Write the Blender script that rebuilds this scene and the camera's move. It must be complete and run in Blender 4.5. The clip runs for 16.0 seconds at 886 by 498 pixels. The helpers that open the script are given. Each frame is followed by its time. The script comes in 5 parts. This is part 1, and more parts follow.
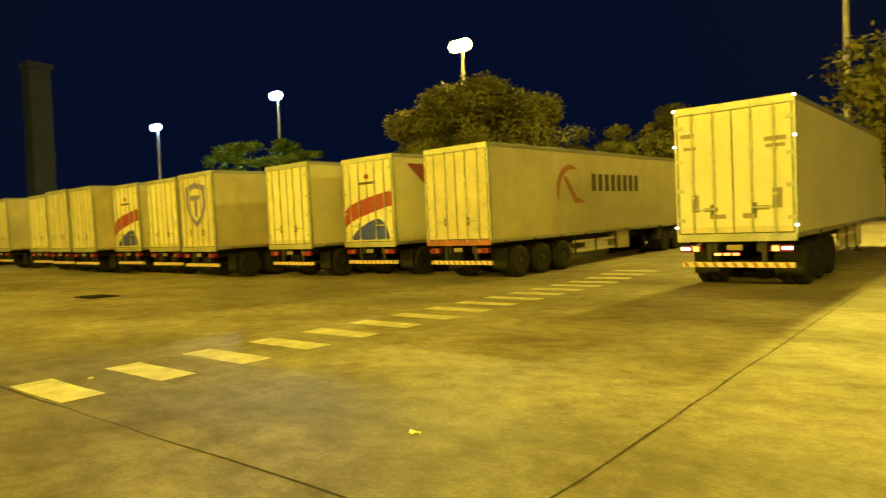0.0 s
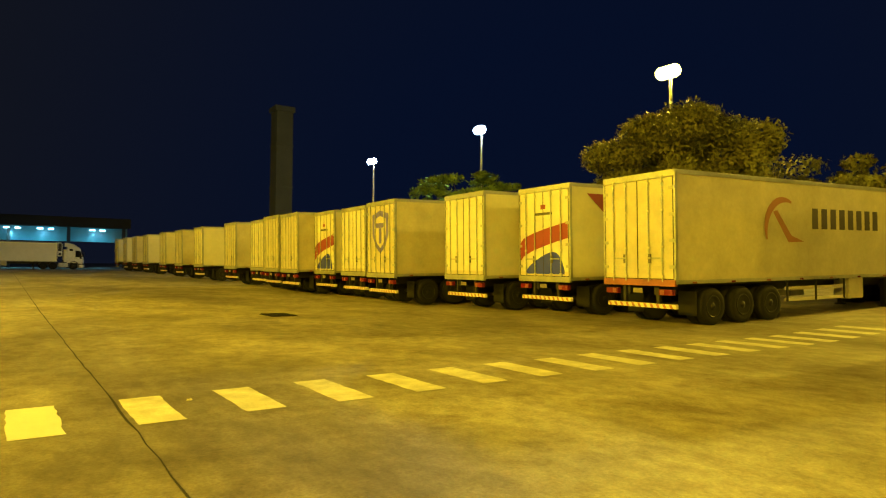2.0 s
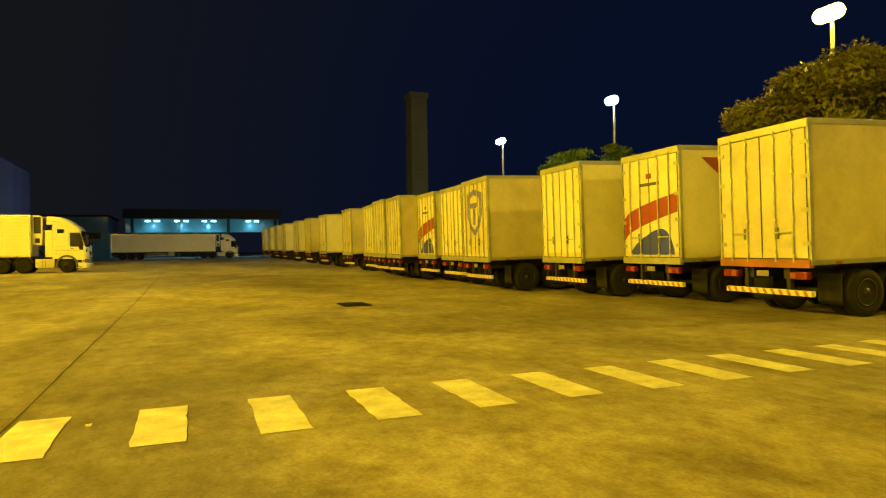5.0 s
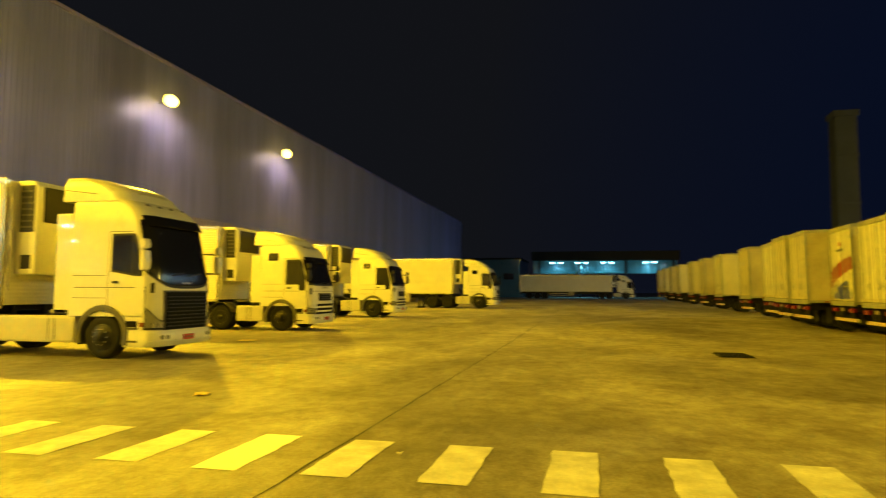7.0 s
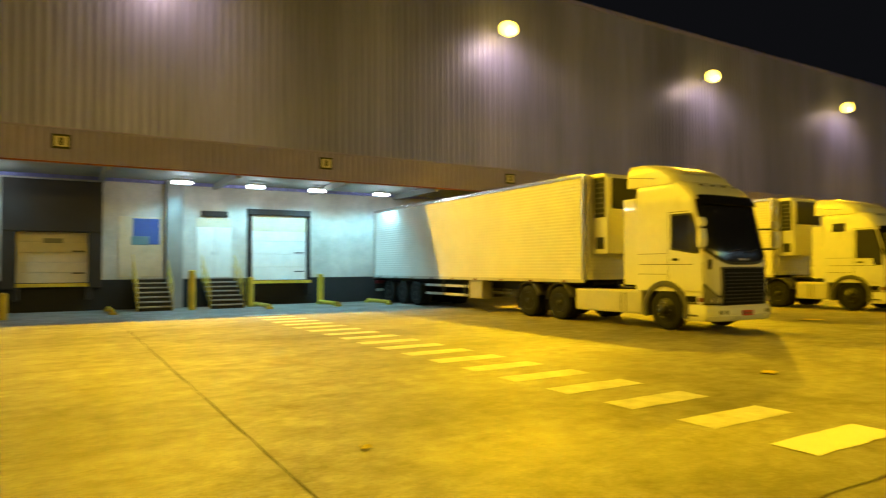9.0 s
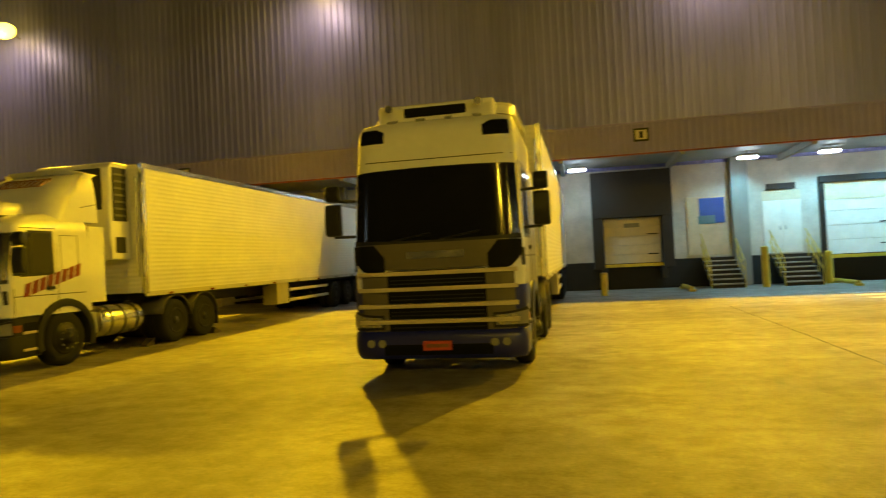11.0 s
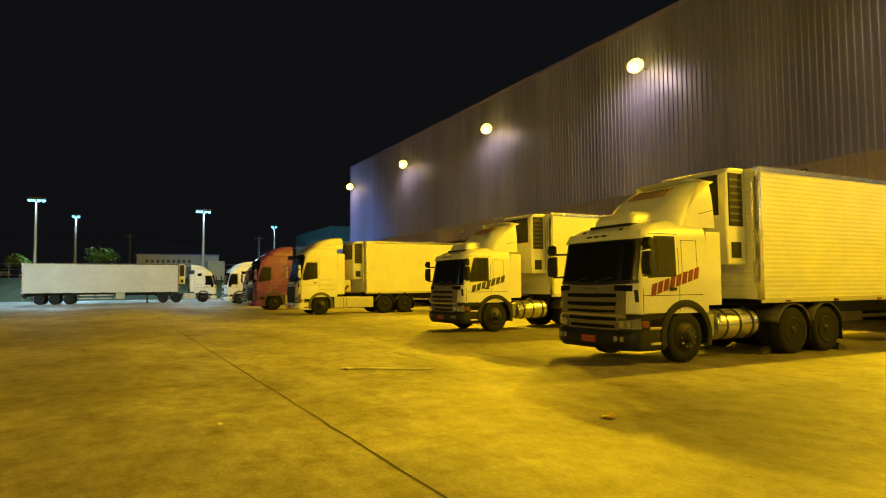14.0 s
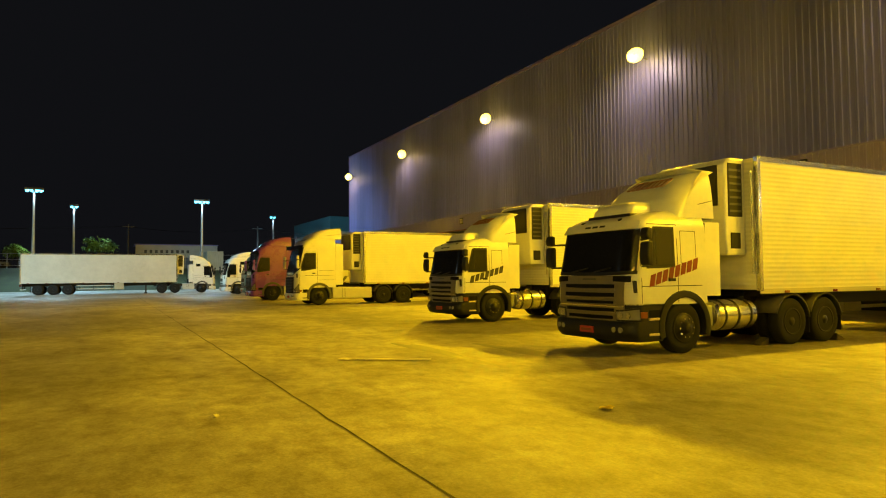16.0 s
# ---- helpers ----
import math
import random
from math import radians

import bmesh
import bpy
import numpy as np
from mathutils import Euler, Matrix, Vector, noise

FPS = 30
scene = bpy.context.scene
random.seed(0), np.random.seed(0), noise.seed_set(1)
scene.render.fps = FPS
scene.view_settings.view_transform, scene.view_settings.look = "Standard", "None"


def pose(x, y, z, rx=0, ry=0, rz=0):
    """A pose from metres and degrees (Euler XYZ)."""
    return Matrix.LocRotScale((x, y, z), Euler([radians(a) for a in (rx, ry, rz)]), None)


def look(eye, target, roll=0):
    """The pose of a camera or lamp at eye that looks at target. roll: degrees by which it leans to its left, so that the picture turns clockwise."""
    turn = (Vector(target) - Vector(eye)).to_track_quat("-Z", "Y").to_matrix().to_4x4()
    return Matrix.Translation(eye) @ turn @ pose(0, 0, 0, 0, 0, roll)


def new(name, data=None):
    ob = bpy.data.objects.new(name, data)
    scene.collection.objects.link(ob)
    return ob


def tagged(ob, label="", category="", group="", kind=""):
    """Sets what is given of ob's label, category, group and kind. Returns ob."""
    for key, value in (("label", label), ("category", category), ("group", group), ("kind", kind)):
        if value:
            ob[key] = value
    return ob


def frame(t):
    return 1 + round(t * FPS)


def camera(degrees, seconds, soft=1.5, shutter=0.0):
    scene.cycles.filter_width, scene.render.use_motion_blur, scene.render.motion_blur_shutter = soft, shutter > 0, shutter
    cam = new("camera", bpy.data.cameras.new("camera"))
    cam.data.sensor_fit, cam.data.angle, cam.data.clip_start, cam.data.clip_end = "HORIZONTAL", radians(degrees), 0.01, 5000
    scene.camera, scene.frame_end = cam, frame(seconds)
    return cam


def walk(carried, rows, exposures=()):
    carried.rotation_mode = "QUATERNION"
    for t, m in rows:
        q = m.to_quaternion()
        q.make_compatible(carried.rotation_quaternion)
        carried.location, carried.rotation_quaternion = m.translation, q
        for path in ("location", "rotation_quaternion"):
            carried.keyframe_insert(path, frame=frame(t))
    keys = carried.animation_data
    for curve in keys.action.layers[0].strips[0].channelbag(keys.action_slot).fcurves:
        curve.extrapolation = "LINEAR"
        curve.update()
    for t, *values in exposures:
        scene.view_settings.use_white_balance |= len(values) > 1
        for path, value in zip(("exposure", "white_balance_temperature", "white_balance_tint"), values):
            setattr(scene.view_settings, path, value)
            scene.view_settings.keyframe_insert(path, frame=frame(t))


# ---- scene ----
DEG = 68.93
cam = camera(DEG, 16.0, soft=1.1, shutter=0.3)
# seconds, x, y, height, heading, pitch, lean
PATH = [
    (0, 0.274, 4.713, 1.596, -52.350, -1.646, -2.082),
    (0.5, 0.276, 4.415, 1.581, -45.035, -1.317, -0.663),
    (1, 0.314, 4.018, 1.576, -43.707, -0.654, -0.509),
    (1.5, 0.397, 3.668, 1.573, -41.781, 0.594, -0.315),
    (2, 0.424, 3.135, 1.563, -34.412, 1.587, 0.555),
    (2.5, 0.552, 2.672, 1.550, -33.894, 2.978, 1.503),
    (3, 0.646, 2.197, 1.553, -30.721, 1.282, -0.816),
    (3.2, 0.673, 2.017, 1.550, -28.021, 1.712, 1.554),
    (5.3, 1.488, 0.216, 1.608, -19.477, 0.465, -1.194),
    (5.5, 1.547, 0.052, 1.609, -16.856, 1.930, -0.406),
    (6, 1.774, -0.269, 1.618, -7.984, 2.205, 0.299),
    (6.3, 1.870, -0.348, 1.621, -3.814, 2.622, 0.845),
    (6.5, 1.930, -0.413, 1.613, -0.432, 2.886, 0.486),
    (7, 1.906, -0.529, 1.608, 12.948, 3.840, 0.269),
    (7.5, 1.843, -0.642, 1.627, 23.945, 2.823, 0.056),
    (8, 1.758, -0.614, 1.623, 34.308, 2.665, -0.851),
    (8.5, 1.721, -0.547, 1.620, 45.525, 2.397, -0.770),
    (9, 1.582, -0.524, 1.644, 58.895, 1.607, -0.249),
    (9.2, 1.513, -0.525, 1.646, 65.747, 1.344, -0.560),
    (11.3, -0.631, -0.356, 1.651, 109.320, 1.163, -3.024),
    (11.5, -0.627, -0.343, 1.645, 115.088, 1.540, -3.084),
    (12, -0.632, -0.237, 1.631, 128.077, 2.536, -2.521),
    (12.5, -0.704, -0.193, 1.634, 137.033, 2.562, -1.652),
    (13, -0.713, -0.210, 1.617, 145.059, 2.662, -1.529),
    (13.5, -0.780, -0.201, 1.601, 149.789, 3.086, -1.171),
    (14, -0.799, -0.221, 1.598, 152.740, 3.238, -0.482),
    (14.5, -0.824, -0.182, 1.601, 153.706, 2.908, -0.495),
    (15, -0.834, -0.178, 1.603, 153.226, 2.941, -0.436),
    (15.5, -0.834, -0.169, 1.599, 152.961, 2.742, -0.591),
    (16, -0.843, -0.172, 1.606, 152.663, 2.379, -0.473),
]
walk(cam, [(t, pose(x, y, z, 90 + p, 0, h - 90) @ pose(0, 0, 0, 0, 0, r)) for t, x, y, z, h, p, r in PATH],
     exposures=[(0, 0.25, 5300, 10), (1.5, 0.35, 5400, 10), (2.5, 0.4, 6100, 10), (3, 0.45, 6100, 10), (5.5, 0.35, 6100, 10), (7, 0.1, 6000, 10), (7.5, -0.1, 6000, 10), (8, -0.15, 6000, 10), (8.5, -0.3, 6000, 10), (9, -0.4, 6400, 10), (11.5, -0.5, 6400, 10), (12.5, -0.35, 6400, 10), (14, -0.2, 6400, 10), (16, -0.15, 6400, 10)])

# ---- sky and lamps ----
world = bpy.data.worlds.new("night")
scene.world = world
world.use_nodes = True
wn, wl = world.node_tree.nodes, world.node_tree.links
wn.clear()
w_out, w_bg = wn.new("ShaderNodeOutputWorld"), wn.new("ShaderNodeBackground")
w_co, w_dot, w_ramp, w_sep, w_elev, w_mul, w_mix = (wn.new("ShaderNode" + k) for k in ("TexCoord", "VectorMath", "MapRange", "SeparateXYZ", "MapRange", "Math", "Mix"))
w_dot.operation, w_mul.operation, w_mix.data_type = "DOT_PRODUCT", "MULTIPLY", "RGBA"
w_dot.inputs[1].default_value = (0.68, -0.73, 0.05)      # the navy part of the sky lies this way, low over the ground
w_ramp.inputs["From Min"].default_value, w_ramp.inputs["From Max"].default_value = 0.55, 0.95
w_elev.inputs["From Min"].default_value, w_elev.inputs["From Max"].default_value = 0.75, 0.40
wl.new(w_co.outputs["Generated"], w_dot.inputs[0])
wl.new(w_co.outputs["Generated"], w_sep.inputs[0])
wl.new(w_dot.outputs["Value"], w_ramp.inputs["Value"])
wl.new(w_sep.outputs["Z"], w_elev.inputs["Value"])
wl.new(w_ramp.outputs[0], w_mul.inputs[0])
wl.new(w_elev.outputs[0], w_mul.inputs[1])
wl.new(w_mul.outputs[0], w_mix.inputs["Factor"])
w_mix.inputs["A"].default_value, w_mix.inputs["B"].default_value = (0.0056, 0.0058, 0.0070, 1), (0.0017, 0.0036, 0.0125, 1)
wl.new(w_mix.outputs["Result"], w_bg.inputs[0])
w_bg.inputs[1].default_value = 1.0
wl.new(w_bg.outputs[0], w_out.inputs[0])

SODIUM, COOL = (1.0, 0.61, 0.004), (0.50, 0.85, 1.0)


def spot(name, at, to, watts, colour, degrees=150, radius=0.25, blend=0.6):
    data = bpy.data.lights.new(name, "SPOT")
    data.energy, data.color, data.spot_size, data.spot_blend, data.shadow_soft_size = watts, colour, radians(degrees), blend, radius
    ob = new(name, data)
    ob.matrix_world = look(at, to)
    return ob


WALL_LAMPS = [57.4, 40.1, 22.7, 5.3, -12.0, -29.2, -46.4, -63.7, -81.0]
MASTS = {"a": (86.1, -42.8, 17.4, COOL, 4500), "b": (64.4, -46.4, 18.9, (0.85, 1.0, 0.55), 11000), "c": (31.5, -39.4, 16.9, (1.0, 0.68, 0.05), 30000), "d": (4.4, -39.0, 17.6, (1.0, 0.65, 0.03), 36000)}
FAR_MASTS = [(-95.0, -8.6, 12.8, COOL), (-112.0, -5.0, 12.6, COOL), (-95.0, 11.1, 12.25, COOL), (-125.0, 27.5, 13.2, (0.9, 0.95, 1.0))]
FLOOD_WATTS = {40.1: 34000, 22.7: 52000, 5.3: 44000, -12.0: 46000, -29.2: 32000, -46.4: 46000, -63.7: 16000, -81.0: 7000}
for x in WALL_LAMPS:
    spot("flood_light", (x, 27.2, 14.6), (x, -8.0, 0), 0.72 * FLOOD_WATTS.get(x, 42000), SODIUM, 168, 0.22, 0.75)
    # Extra lamp with a paler colour, added to wash the wall round each floodlight.
    spot("flood_spill", (x, 26.3, 14.3), (x, 28.4, 11.0), 750 if x > 0 else 560, (0.95, 0.67, 0.40), 165, 0.3, 1.0)
for x, y, z, colour, watts in MASTS.values():
    spot("mast_light", (x, y, z - 0.35), (x - 2, y + 10, 0), watts, colour, 165, 0.4)
for x, y, z, colour in FAR_MASTS:
    spot("far_mast_light", (x, y, z - 0.4), (x + 4, y, 0), 16000, colour, 130, 0.4)
UNSEEN_MAST = (-50.0, -37.0, 16.0)      # never in view; added beyond the row to light the far corner
spot("yard_mast_light", (-50.0, -36.6, 15.6), (-77.0, 0.0, 1.5), 95000, (0.40, 0.80, 1.0), 50, 0.4, 0.6)
DOCK_LEDS = [5.9, 8.8, 11.5, 14.6]
DOCK_LEDS += [-0.6, -8.0]
for x in DOCK_LEDS:
    spot("dock_light", (x, 26.6, 4.93), (x, 27.2, 0), (380 if x < 7 else 620) if x > 0 else 90, (0.26, 0.78, 1.0), 142, 0.15, 0.5)
for y in (7.1, 1.5, -4.0, -13.0):
    spot("canopy_light", (149.0, y, 7.6), (152.0, y, 0), 380, (0.25, 0.8, 1.0), 165, 0.2)

# ---- materials ----
MATS = {}


def mat(name, colour, rough=0.5, metal=0.0, dirt=0.25, scale=1.5, fine=18.0, bump=0.05, coat=0.0, dark=None, stretch=(1, 1, 1), spec=0.5):
    """A surface with stains at a broad scale and grain at a fine one."""
    if name in MATS:
        return MATS[name]
    m = bpy.data.materials.new(name)
    m.use_nodes = True
    n, l = m.node_tree.nodes, m.node_tree.links
    b = n["Principled BSDF"]
    co, info, add, mp = n.new("ShaderNodeTexCoord"), n.new("ShaderNodeObjectInfo"), n.new("ShaderNodeVectorMath"), n.new("ShaderNodeMapping")
    mul = n.new("ShaderNodeMath")
    mul.operation, mul.inputs[1].default_value = "MULTIPLY", 57.0
    l.new(info.outputs["Random"], mul.inputs[0])
    l.new(co.outputs["Object"], add.inputs[0])
    l.new(mul.outputs[0], add.inputs[1])
    l.new(add.outputs[0], mp.inputs[0])
    mp.inputs["Scale"].default_value = stretch
    big, small = n.new("ShaderNodeTexNoise"), n.new("ShaderNodeTexNoise")
    big.inputs["Scale"].default_value, big.inputs["Detail"].default_value, big.inputs["Roughness"].default_value = scale, 7, 0.65
    small.inputs["Scale"].default_value, small.inputs["Detail"].default_value = fine, 3
    l.new(mp.outputs[0], big.inputs["Vector"])
    l.new(mp.outputs[0], small.inputs["Vector"])
    ramp = n.new("ShaderNodeValToRGB")
    ramp.color_ramp.elements[0].position, ramp.color_ramp.elements[1].position = 0.35, 0.68
    l.new(big.outputs["Fac"], ramp.inputs[0])
    mix = n.new("ShaderNodeMix")
    mix.data_type = "RGBA"
    d = dark or tuple(c * (1 - 1.6 * dirt if dirt < 0.6 else 0.1) for c in colour)
    mix.inputs["A"].default_value, mix.inputs["B"].default_value = (*d, 1), (*colour, 1)
    l.new(ramp.outputs[0], mix.inputs["Factor"])
    mix2 = n.new("ShaderNodeMix")
    mix2.data_type, mix2.blend_type = "RGBA", "MULTIPLY"
    mix2.inputs["Factor"].default_value = min(1.0, dirt * 1.3)
    l.new(mix.outputs["Result"], mix2.inputs["A"])
    l.new(small.outputs["Fac"], mix2.inputs["B"])
    l.new(mix2.outputs["Result"], b.inputs["Base Color"])
    rr = n.new("ShaderNodeMapRange")
    rr.inputs["To Min"].default_value, rr.inputs["To Max"].default_value = max(0.03, rough - 0.12), min(1, rough + 0.15)
    l.new(big.outputs["Fac"], rr.inputs["Value"])
    l.new(rr.outputs[0], b.inputs["Roughness"])
    b.inputs["Metallic"].default_value, b.inputs["Coat Weight"].default_value = metal, coat
    b.inputs["Specular IOR Level"].default_value = spec
    if bump:
        bp = n.new("ShaderNodeBump")
        bp.inputs["Strength"].default_value, bp.inputs["Distance"].default_value = bump, 0.02
        l.new(small.outputs["Fac"], bp.inputs["Height"])
        l.new(bp.outputs[0], b.inputs["Normal"])
    MATS[name] = m
    return m


def glow(name, colour, strength):
    m = bpy.data.materials.new(name)
    m.use_nodes = True
    b = m.node_tree.nodes["Principled BSDF"]
    b.inputs["Base Color"].default_value = (0.8, 0.8, 0.8, 1)
    b.inputs["Emission Color"].default_value, b.inputs["Emission Strength"].default_value = (*colour, 1), strength
    return m


def ribbed(name, colour, pitch, rough=0.45):
    """Sheet metal with fine ribs that run level, for trailer sides."""
    m = mat(name, colour, rough, 0.0, 0.07, 0.9, 9.0, 0.02)
    n, l = m.node_tree.nodes, m.node_tree.links
    co, wave, bp = n.new("ShaderNodeTexCoord"), n.new("ShaderNodeTexWave"), n.new("ShaderNodeBump")
    wave.bands_direction, wave.wave_profile = "Z", "SIN"
    wave.inputs["Scale"].default_value, wave.inputs["Distortion"].default_value = 0.314 / pitch, 0.0
    l.new(co.outputs["Object"], wave.inputs["Vector"])
    bp.inputs["Strength"].default_value, bp.inputs["Distance"].default_value = 0.40, 0.012
    l.new(wave.outputs["Fac"], bp.inputs["Height"])
    l.new(bp.outputs[0], n["Principled BSDF"].inputs["Normal"])
    return m


def concrete():
    m = bpy.data.materials.new("yard_concrete")
    m.use_nodes = True
    n, l = m.node_tree.nodes, m.node_tree.links
    b = n["Principled BSDF"]
    co = n.new("ShaderNodeTexCoord")

    def noise_at(scale, detail, stretch, rough=0.6):
        mp, t = n.new("ShaderNodeMapping"), n.new("ShaderNodeTexNoise")
        mp.inputs["Scale"].default_value = stretch
        t.inputs["Scale"].default_value, t.inputs["Detail"].default_value, t.inputs["Roughness"].default_value = scale, detail, rough
        l.new(co.outputs["Object"], mp.inputs[0])
        l.new(mp.outputs[0], t.inputs["Vector"])
        return t.outputs["Fac"]

    def ramped(src, lo, hi, a, c):
        r = n.new("ShaderNodeValToRGB")
        r.color_ramp.elements[0].position, r.color_ramp.elements[1].position = lo, hi
        r.color_ramp.elements[0].color, r.color_ramp.elements[1].color = (*a, 1), (*c, 1)
        l.new(src, r.inputs[0])
        return r.outputs[0]

    def times(a, c, f=1.0):
        x = n.new("ShaderNodeMix")
        x.data_type, x.blend_type = "RGBA", "MULTIPLY"
        x.inputs["Factor"].default_value = f
        l.new(a, x.inputs["A"])
        l.new(c, x.inputs["B"])
        return x.outputs["Result"]

    slabs = ramped(noise_at(0.13, 4, (0.45, 1, 1)), 0.38, 0.62, (0.28, 0.262, 0.225), (0.60, 0.57, 0.50))
    streaks = ramped(noise_at(0.6, 6, (0.75, 1, 1), 0.62), 0.36, 0.60, (0.66, 0.64, 0.60), (1, 1, 1))
    stains = ramped(noise_at(0.8, 8, (1, 1, 1), 0.78), 0.34, 0.50, (0.64, 0.59, 0.52), (1, 1, 1))
    mottle = ramped(noise_at(3.2, 6, (0.8, 1, 1), 0.75), 0.36, 0.64, (0.58, 0.54, 0.50), (1, 1, 1))
    grain = ramped(noise_at(28, 3, (1, 1, 1)), 0.3, 0.75, (0.66, 0.66, 0.66), (1, 1, 1))
    col = times(times(times(times(slabs, streaks), stains), mottle), grain)
    l.new(col, b.inputs["Base Color"])
    rr = n.new("ShaderNodeMapRange")
    rr.inputs["To Min"].default_value, rr.inputs["To Max"].default_value = 0.38, 0.85
    l.new(noise_at(0.4, 6, (0.5, 1, 1)), rr.inputs["Value"])
    l.new(rr.outputs[0], b.inputs["Roughness"])
    bp = n.new("ShaderNodeBump")
    bp.inputs["Strength"].default_value, bp.inputs["Distance"].default_value = 0.35, 0.01
    l.new(noise_at(40, 4, (1, 1, 1)), bp.inputs["Height"])
    l.new(bp.outputs[0], b.inputs["Normal"])
    return m


M_GROUND = concrete()
M_JOINT = mat("joint_tar", (0.035, 0.033, 0.03), 0.8)
M_STRIPE = mat("worn_white_paint", (0.92, 0.90, 0.80), 0.6, 0, 0.24, 3.2, 34, 0.1)
M_STRIPE_NEW = mat("fresh_white_paint", (0.86, 0.86, 0.82), 0.45, 0, 0.06, 2, 30, 0.05)
M_WALL = mat("wall_sheet", (0.33, 0.34, 0.82), 0.42, 0.2, 0.26, 0.30, 5, 0.02, stretch=(1, 1, 0.06))
M_FASCIA = mat("fascia_sheet", (0.25, 0.22, 0.60), 0.5, 0.1, 0.12, 0.5)
M_SOFFIT = mat("soffit_paint", (0.30, 0.31, 0.29), 0.7, 0, 0.15, 0.8)
M_DOCK = mat("dock_wall_paint", (0.66, 0.63, 0.56), 0.65, 0, 0.2, 0.9)
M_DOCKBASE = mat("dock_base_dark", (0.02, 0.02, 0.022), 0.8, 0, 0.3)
M_DOOR = mat("dock_door_white", (0.78, 0.78, 0.74), 0.45, 0, 0.1)
M_DOORTAN = mat("dock_door_cream", (0.66, 0.58, 0.42), 0.5, 0, 0.12)
M_SHELTER = mat("shelter_rubber", (0.025, 0.022, 0.02), 0.7, 0, 0.3)
M_YELLOW = mat("safety_yellow", (0.75, 0.55, 0.04), 0.5, 0, 0.2)
M_STEEL = mat("galvanised", (0.42, 0.43, 0.44), 0.45, 0.7, 0.2)
M_ALU = mat("polished_alu", (0.75, 0.74, 0.72), 0.22, 1.0, 0.12, 3)
M_RUBBER = mat("tyre_rubber", (0.014, 0.0135, 0.013), 0.75, 0, 0.3, 4, spec=0.25)
M_RIM = mat("rim_steel", (0.03, 0.029, 0.027), 0.5, 0.5, 0.35, 5)
M_CHASSIS = mat("chassis_black", (0.018, 0.017, 0.016), 0.6, 0.2, 0.35)
M_PLASTIC = mat("dark_plastic", (0.018, 0.018, 0.019), 0.45, 0, 0.2, spec=0.3)
M_GREY = mat("grey_plastic", (0.10, 0.095, 0.085), 0.5, 0, 0.2)
M_SILVER = mat("silver_plastic", (0.22, 0.19, 0.13), 0.45, 0.2, 0.15)
M_BRONZE = mat("bronze_trim", (0.62, 0.54, 0.36), 0.35, 0.0, 0.12)
M_BRONZED = mat("dark_bronze", (0.13, 0.11, 0.075), 0.35, 0.0, 0.12)
M_GLASS = mat("dark_glass", (0.008, 0.008, 0.009), 0.05, 0, 0.03, 2, 20, 0.0, 0.0, spec=0.55)
M_SEAM = mat("panel_gap", (0.03, 0.028, 0.024), 0.7, 0, 0.2)
M_GRILLE = mat("grille_black", (0.007, 0.007, 0.007), 0.6, 0, 0.2, spec=0.1)
M_LENS = mat("lamp_lens", (0.26, 0.26, 0.25), 0.1, 0, 0.1, 4, 20, 0.0, 0.6)
M_RED = mat("red_lens", (0.14, 0.01, 0.008), 0.25, 0, 0.1)
M_AMBER = mat("amber_lens", (0.22, 0.06, 0.01), 0.3, 0, 0.1)
M_ORANGE = mat("orange_steel", (0.34, 0.11, 0.03), 0.5, 0, 0.3)
M_WHITE = mat("white_truck_paint", (0.80, 0.79, 0.75), 0.30, 0, 0.07, 0.8, 10, 0.0, 0.9)
M_PURPLE = mat("plum_truck_paint", (0.24, 0.07, 0.48), 0.25, 0, 0.08, 0.8, 10, 0.0, 0.6)
M_BLUE = mat("blue_truck_paint", (0.010, 0.014, 0.20), 0.35, 0, 0.08, 0.8, 10, 0.0, 0.1)
M_TEAL = mat("teal_truck_paint", (0.10, 0.25, 0.30), 0.3, 0, 0.08, 0.8, 10, 0.0, 0.5)
M_BOX = mat("trailer_white", (0.56, 0.54, 0.47), 0.42, 0, 0.11, 0.7, 9, 0.02)
M_BOXOLD = mat("trailer_cream", (0.50, 0.46, 0.34), 0.45, 0, 0.16, 0.8, 9, 0.03)
M_RIBBED = ribbed("trailer_ribbed", (0.76, 0.74, 0.68), 0.10)
M_BRAND_RED = mat("logo_red", (0.22, 0.016, 0.02), 0.45, 0, 0.12)
M_BRAND_BLUE = mat("logo_blue", (0.015, 0.03, 1.0), 0.45, 0, 0.12)
M_SHIELD = mat("shield_blue", (0.13, 0.12, 1.0), 0.45, 0, 0.15)
M_BRAND_BROWN = mat("logo_brown", (0.32, 0.13, 0.04), 0.45, 0, 0.15)
M_BRAND_DARK = mat("logo_dark", (0.05, 0.045, 0.06), 0.45, 0, 0.12)
M_PLATE = mat("plate_red", (0.5, 0.06, 0.03), 0.5, 0, 0.1)
M_LEAF = mat("foliage", (0.21, 0.215, 0.035), 0.85, 0, 0.3, 0.8, 4, 0.0, dark=(0.06, 0.055, 0.012), spec=0.15)
M_LEAFG = mat("foliage_green", (0.22, 0.33, 0.05), 0.85, 0, 0.3, 0.8, 4, 0.0, dark=(0.05, 0.08, 0.015), spec=0.15)
M_BARK = mat("bark", (0.10, 0.075, 0.05), 0.9, 0, 0.4, 3, 20, 0.4)
M_GRASS = mat("bank_grass", (0.05, 0.065, 0.02), 0.9, 0, 0.4, 0.5)
M_DARKCON = mat("dark_concrete", (0.045, 0.045, 0.042), 0.8, 0, 0.25, 0.2)
M_PALECON = mat("weathered_concrete", (0.20, 0.23, 0.22), 0.85, 0, 0.15, 0.2)
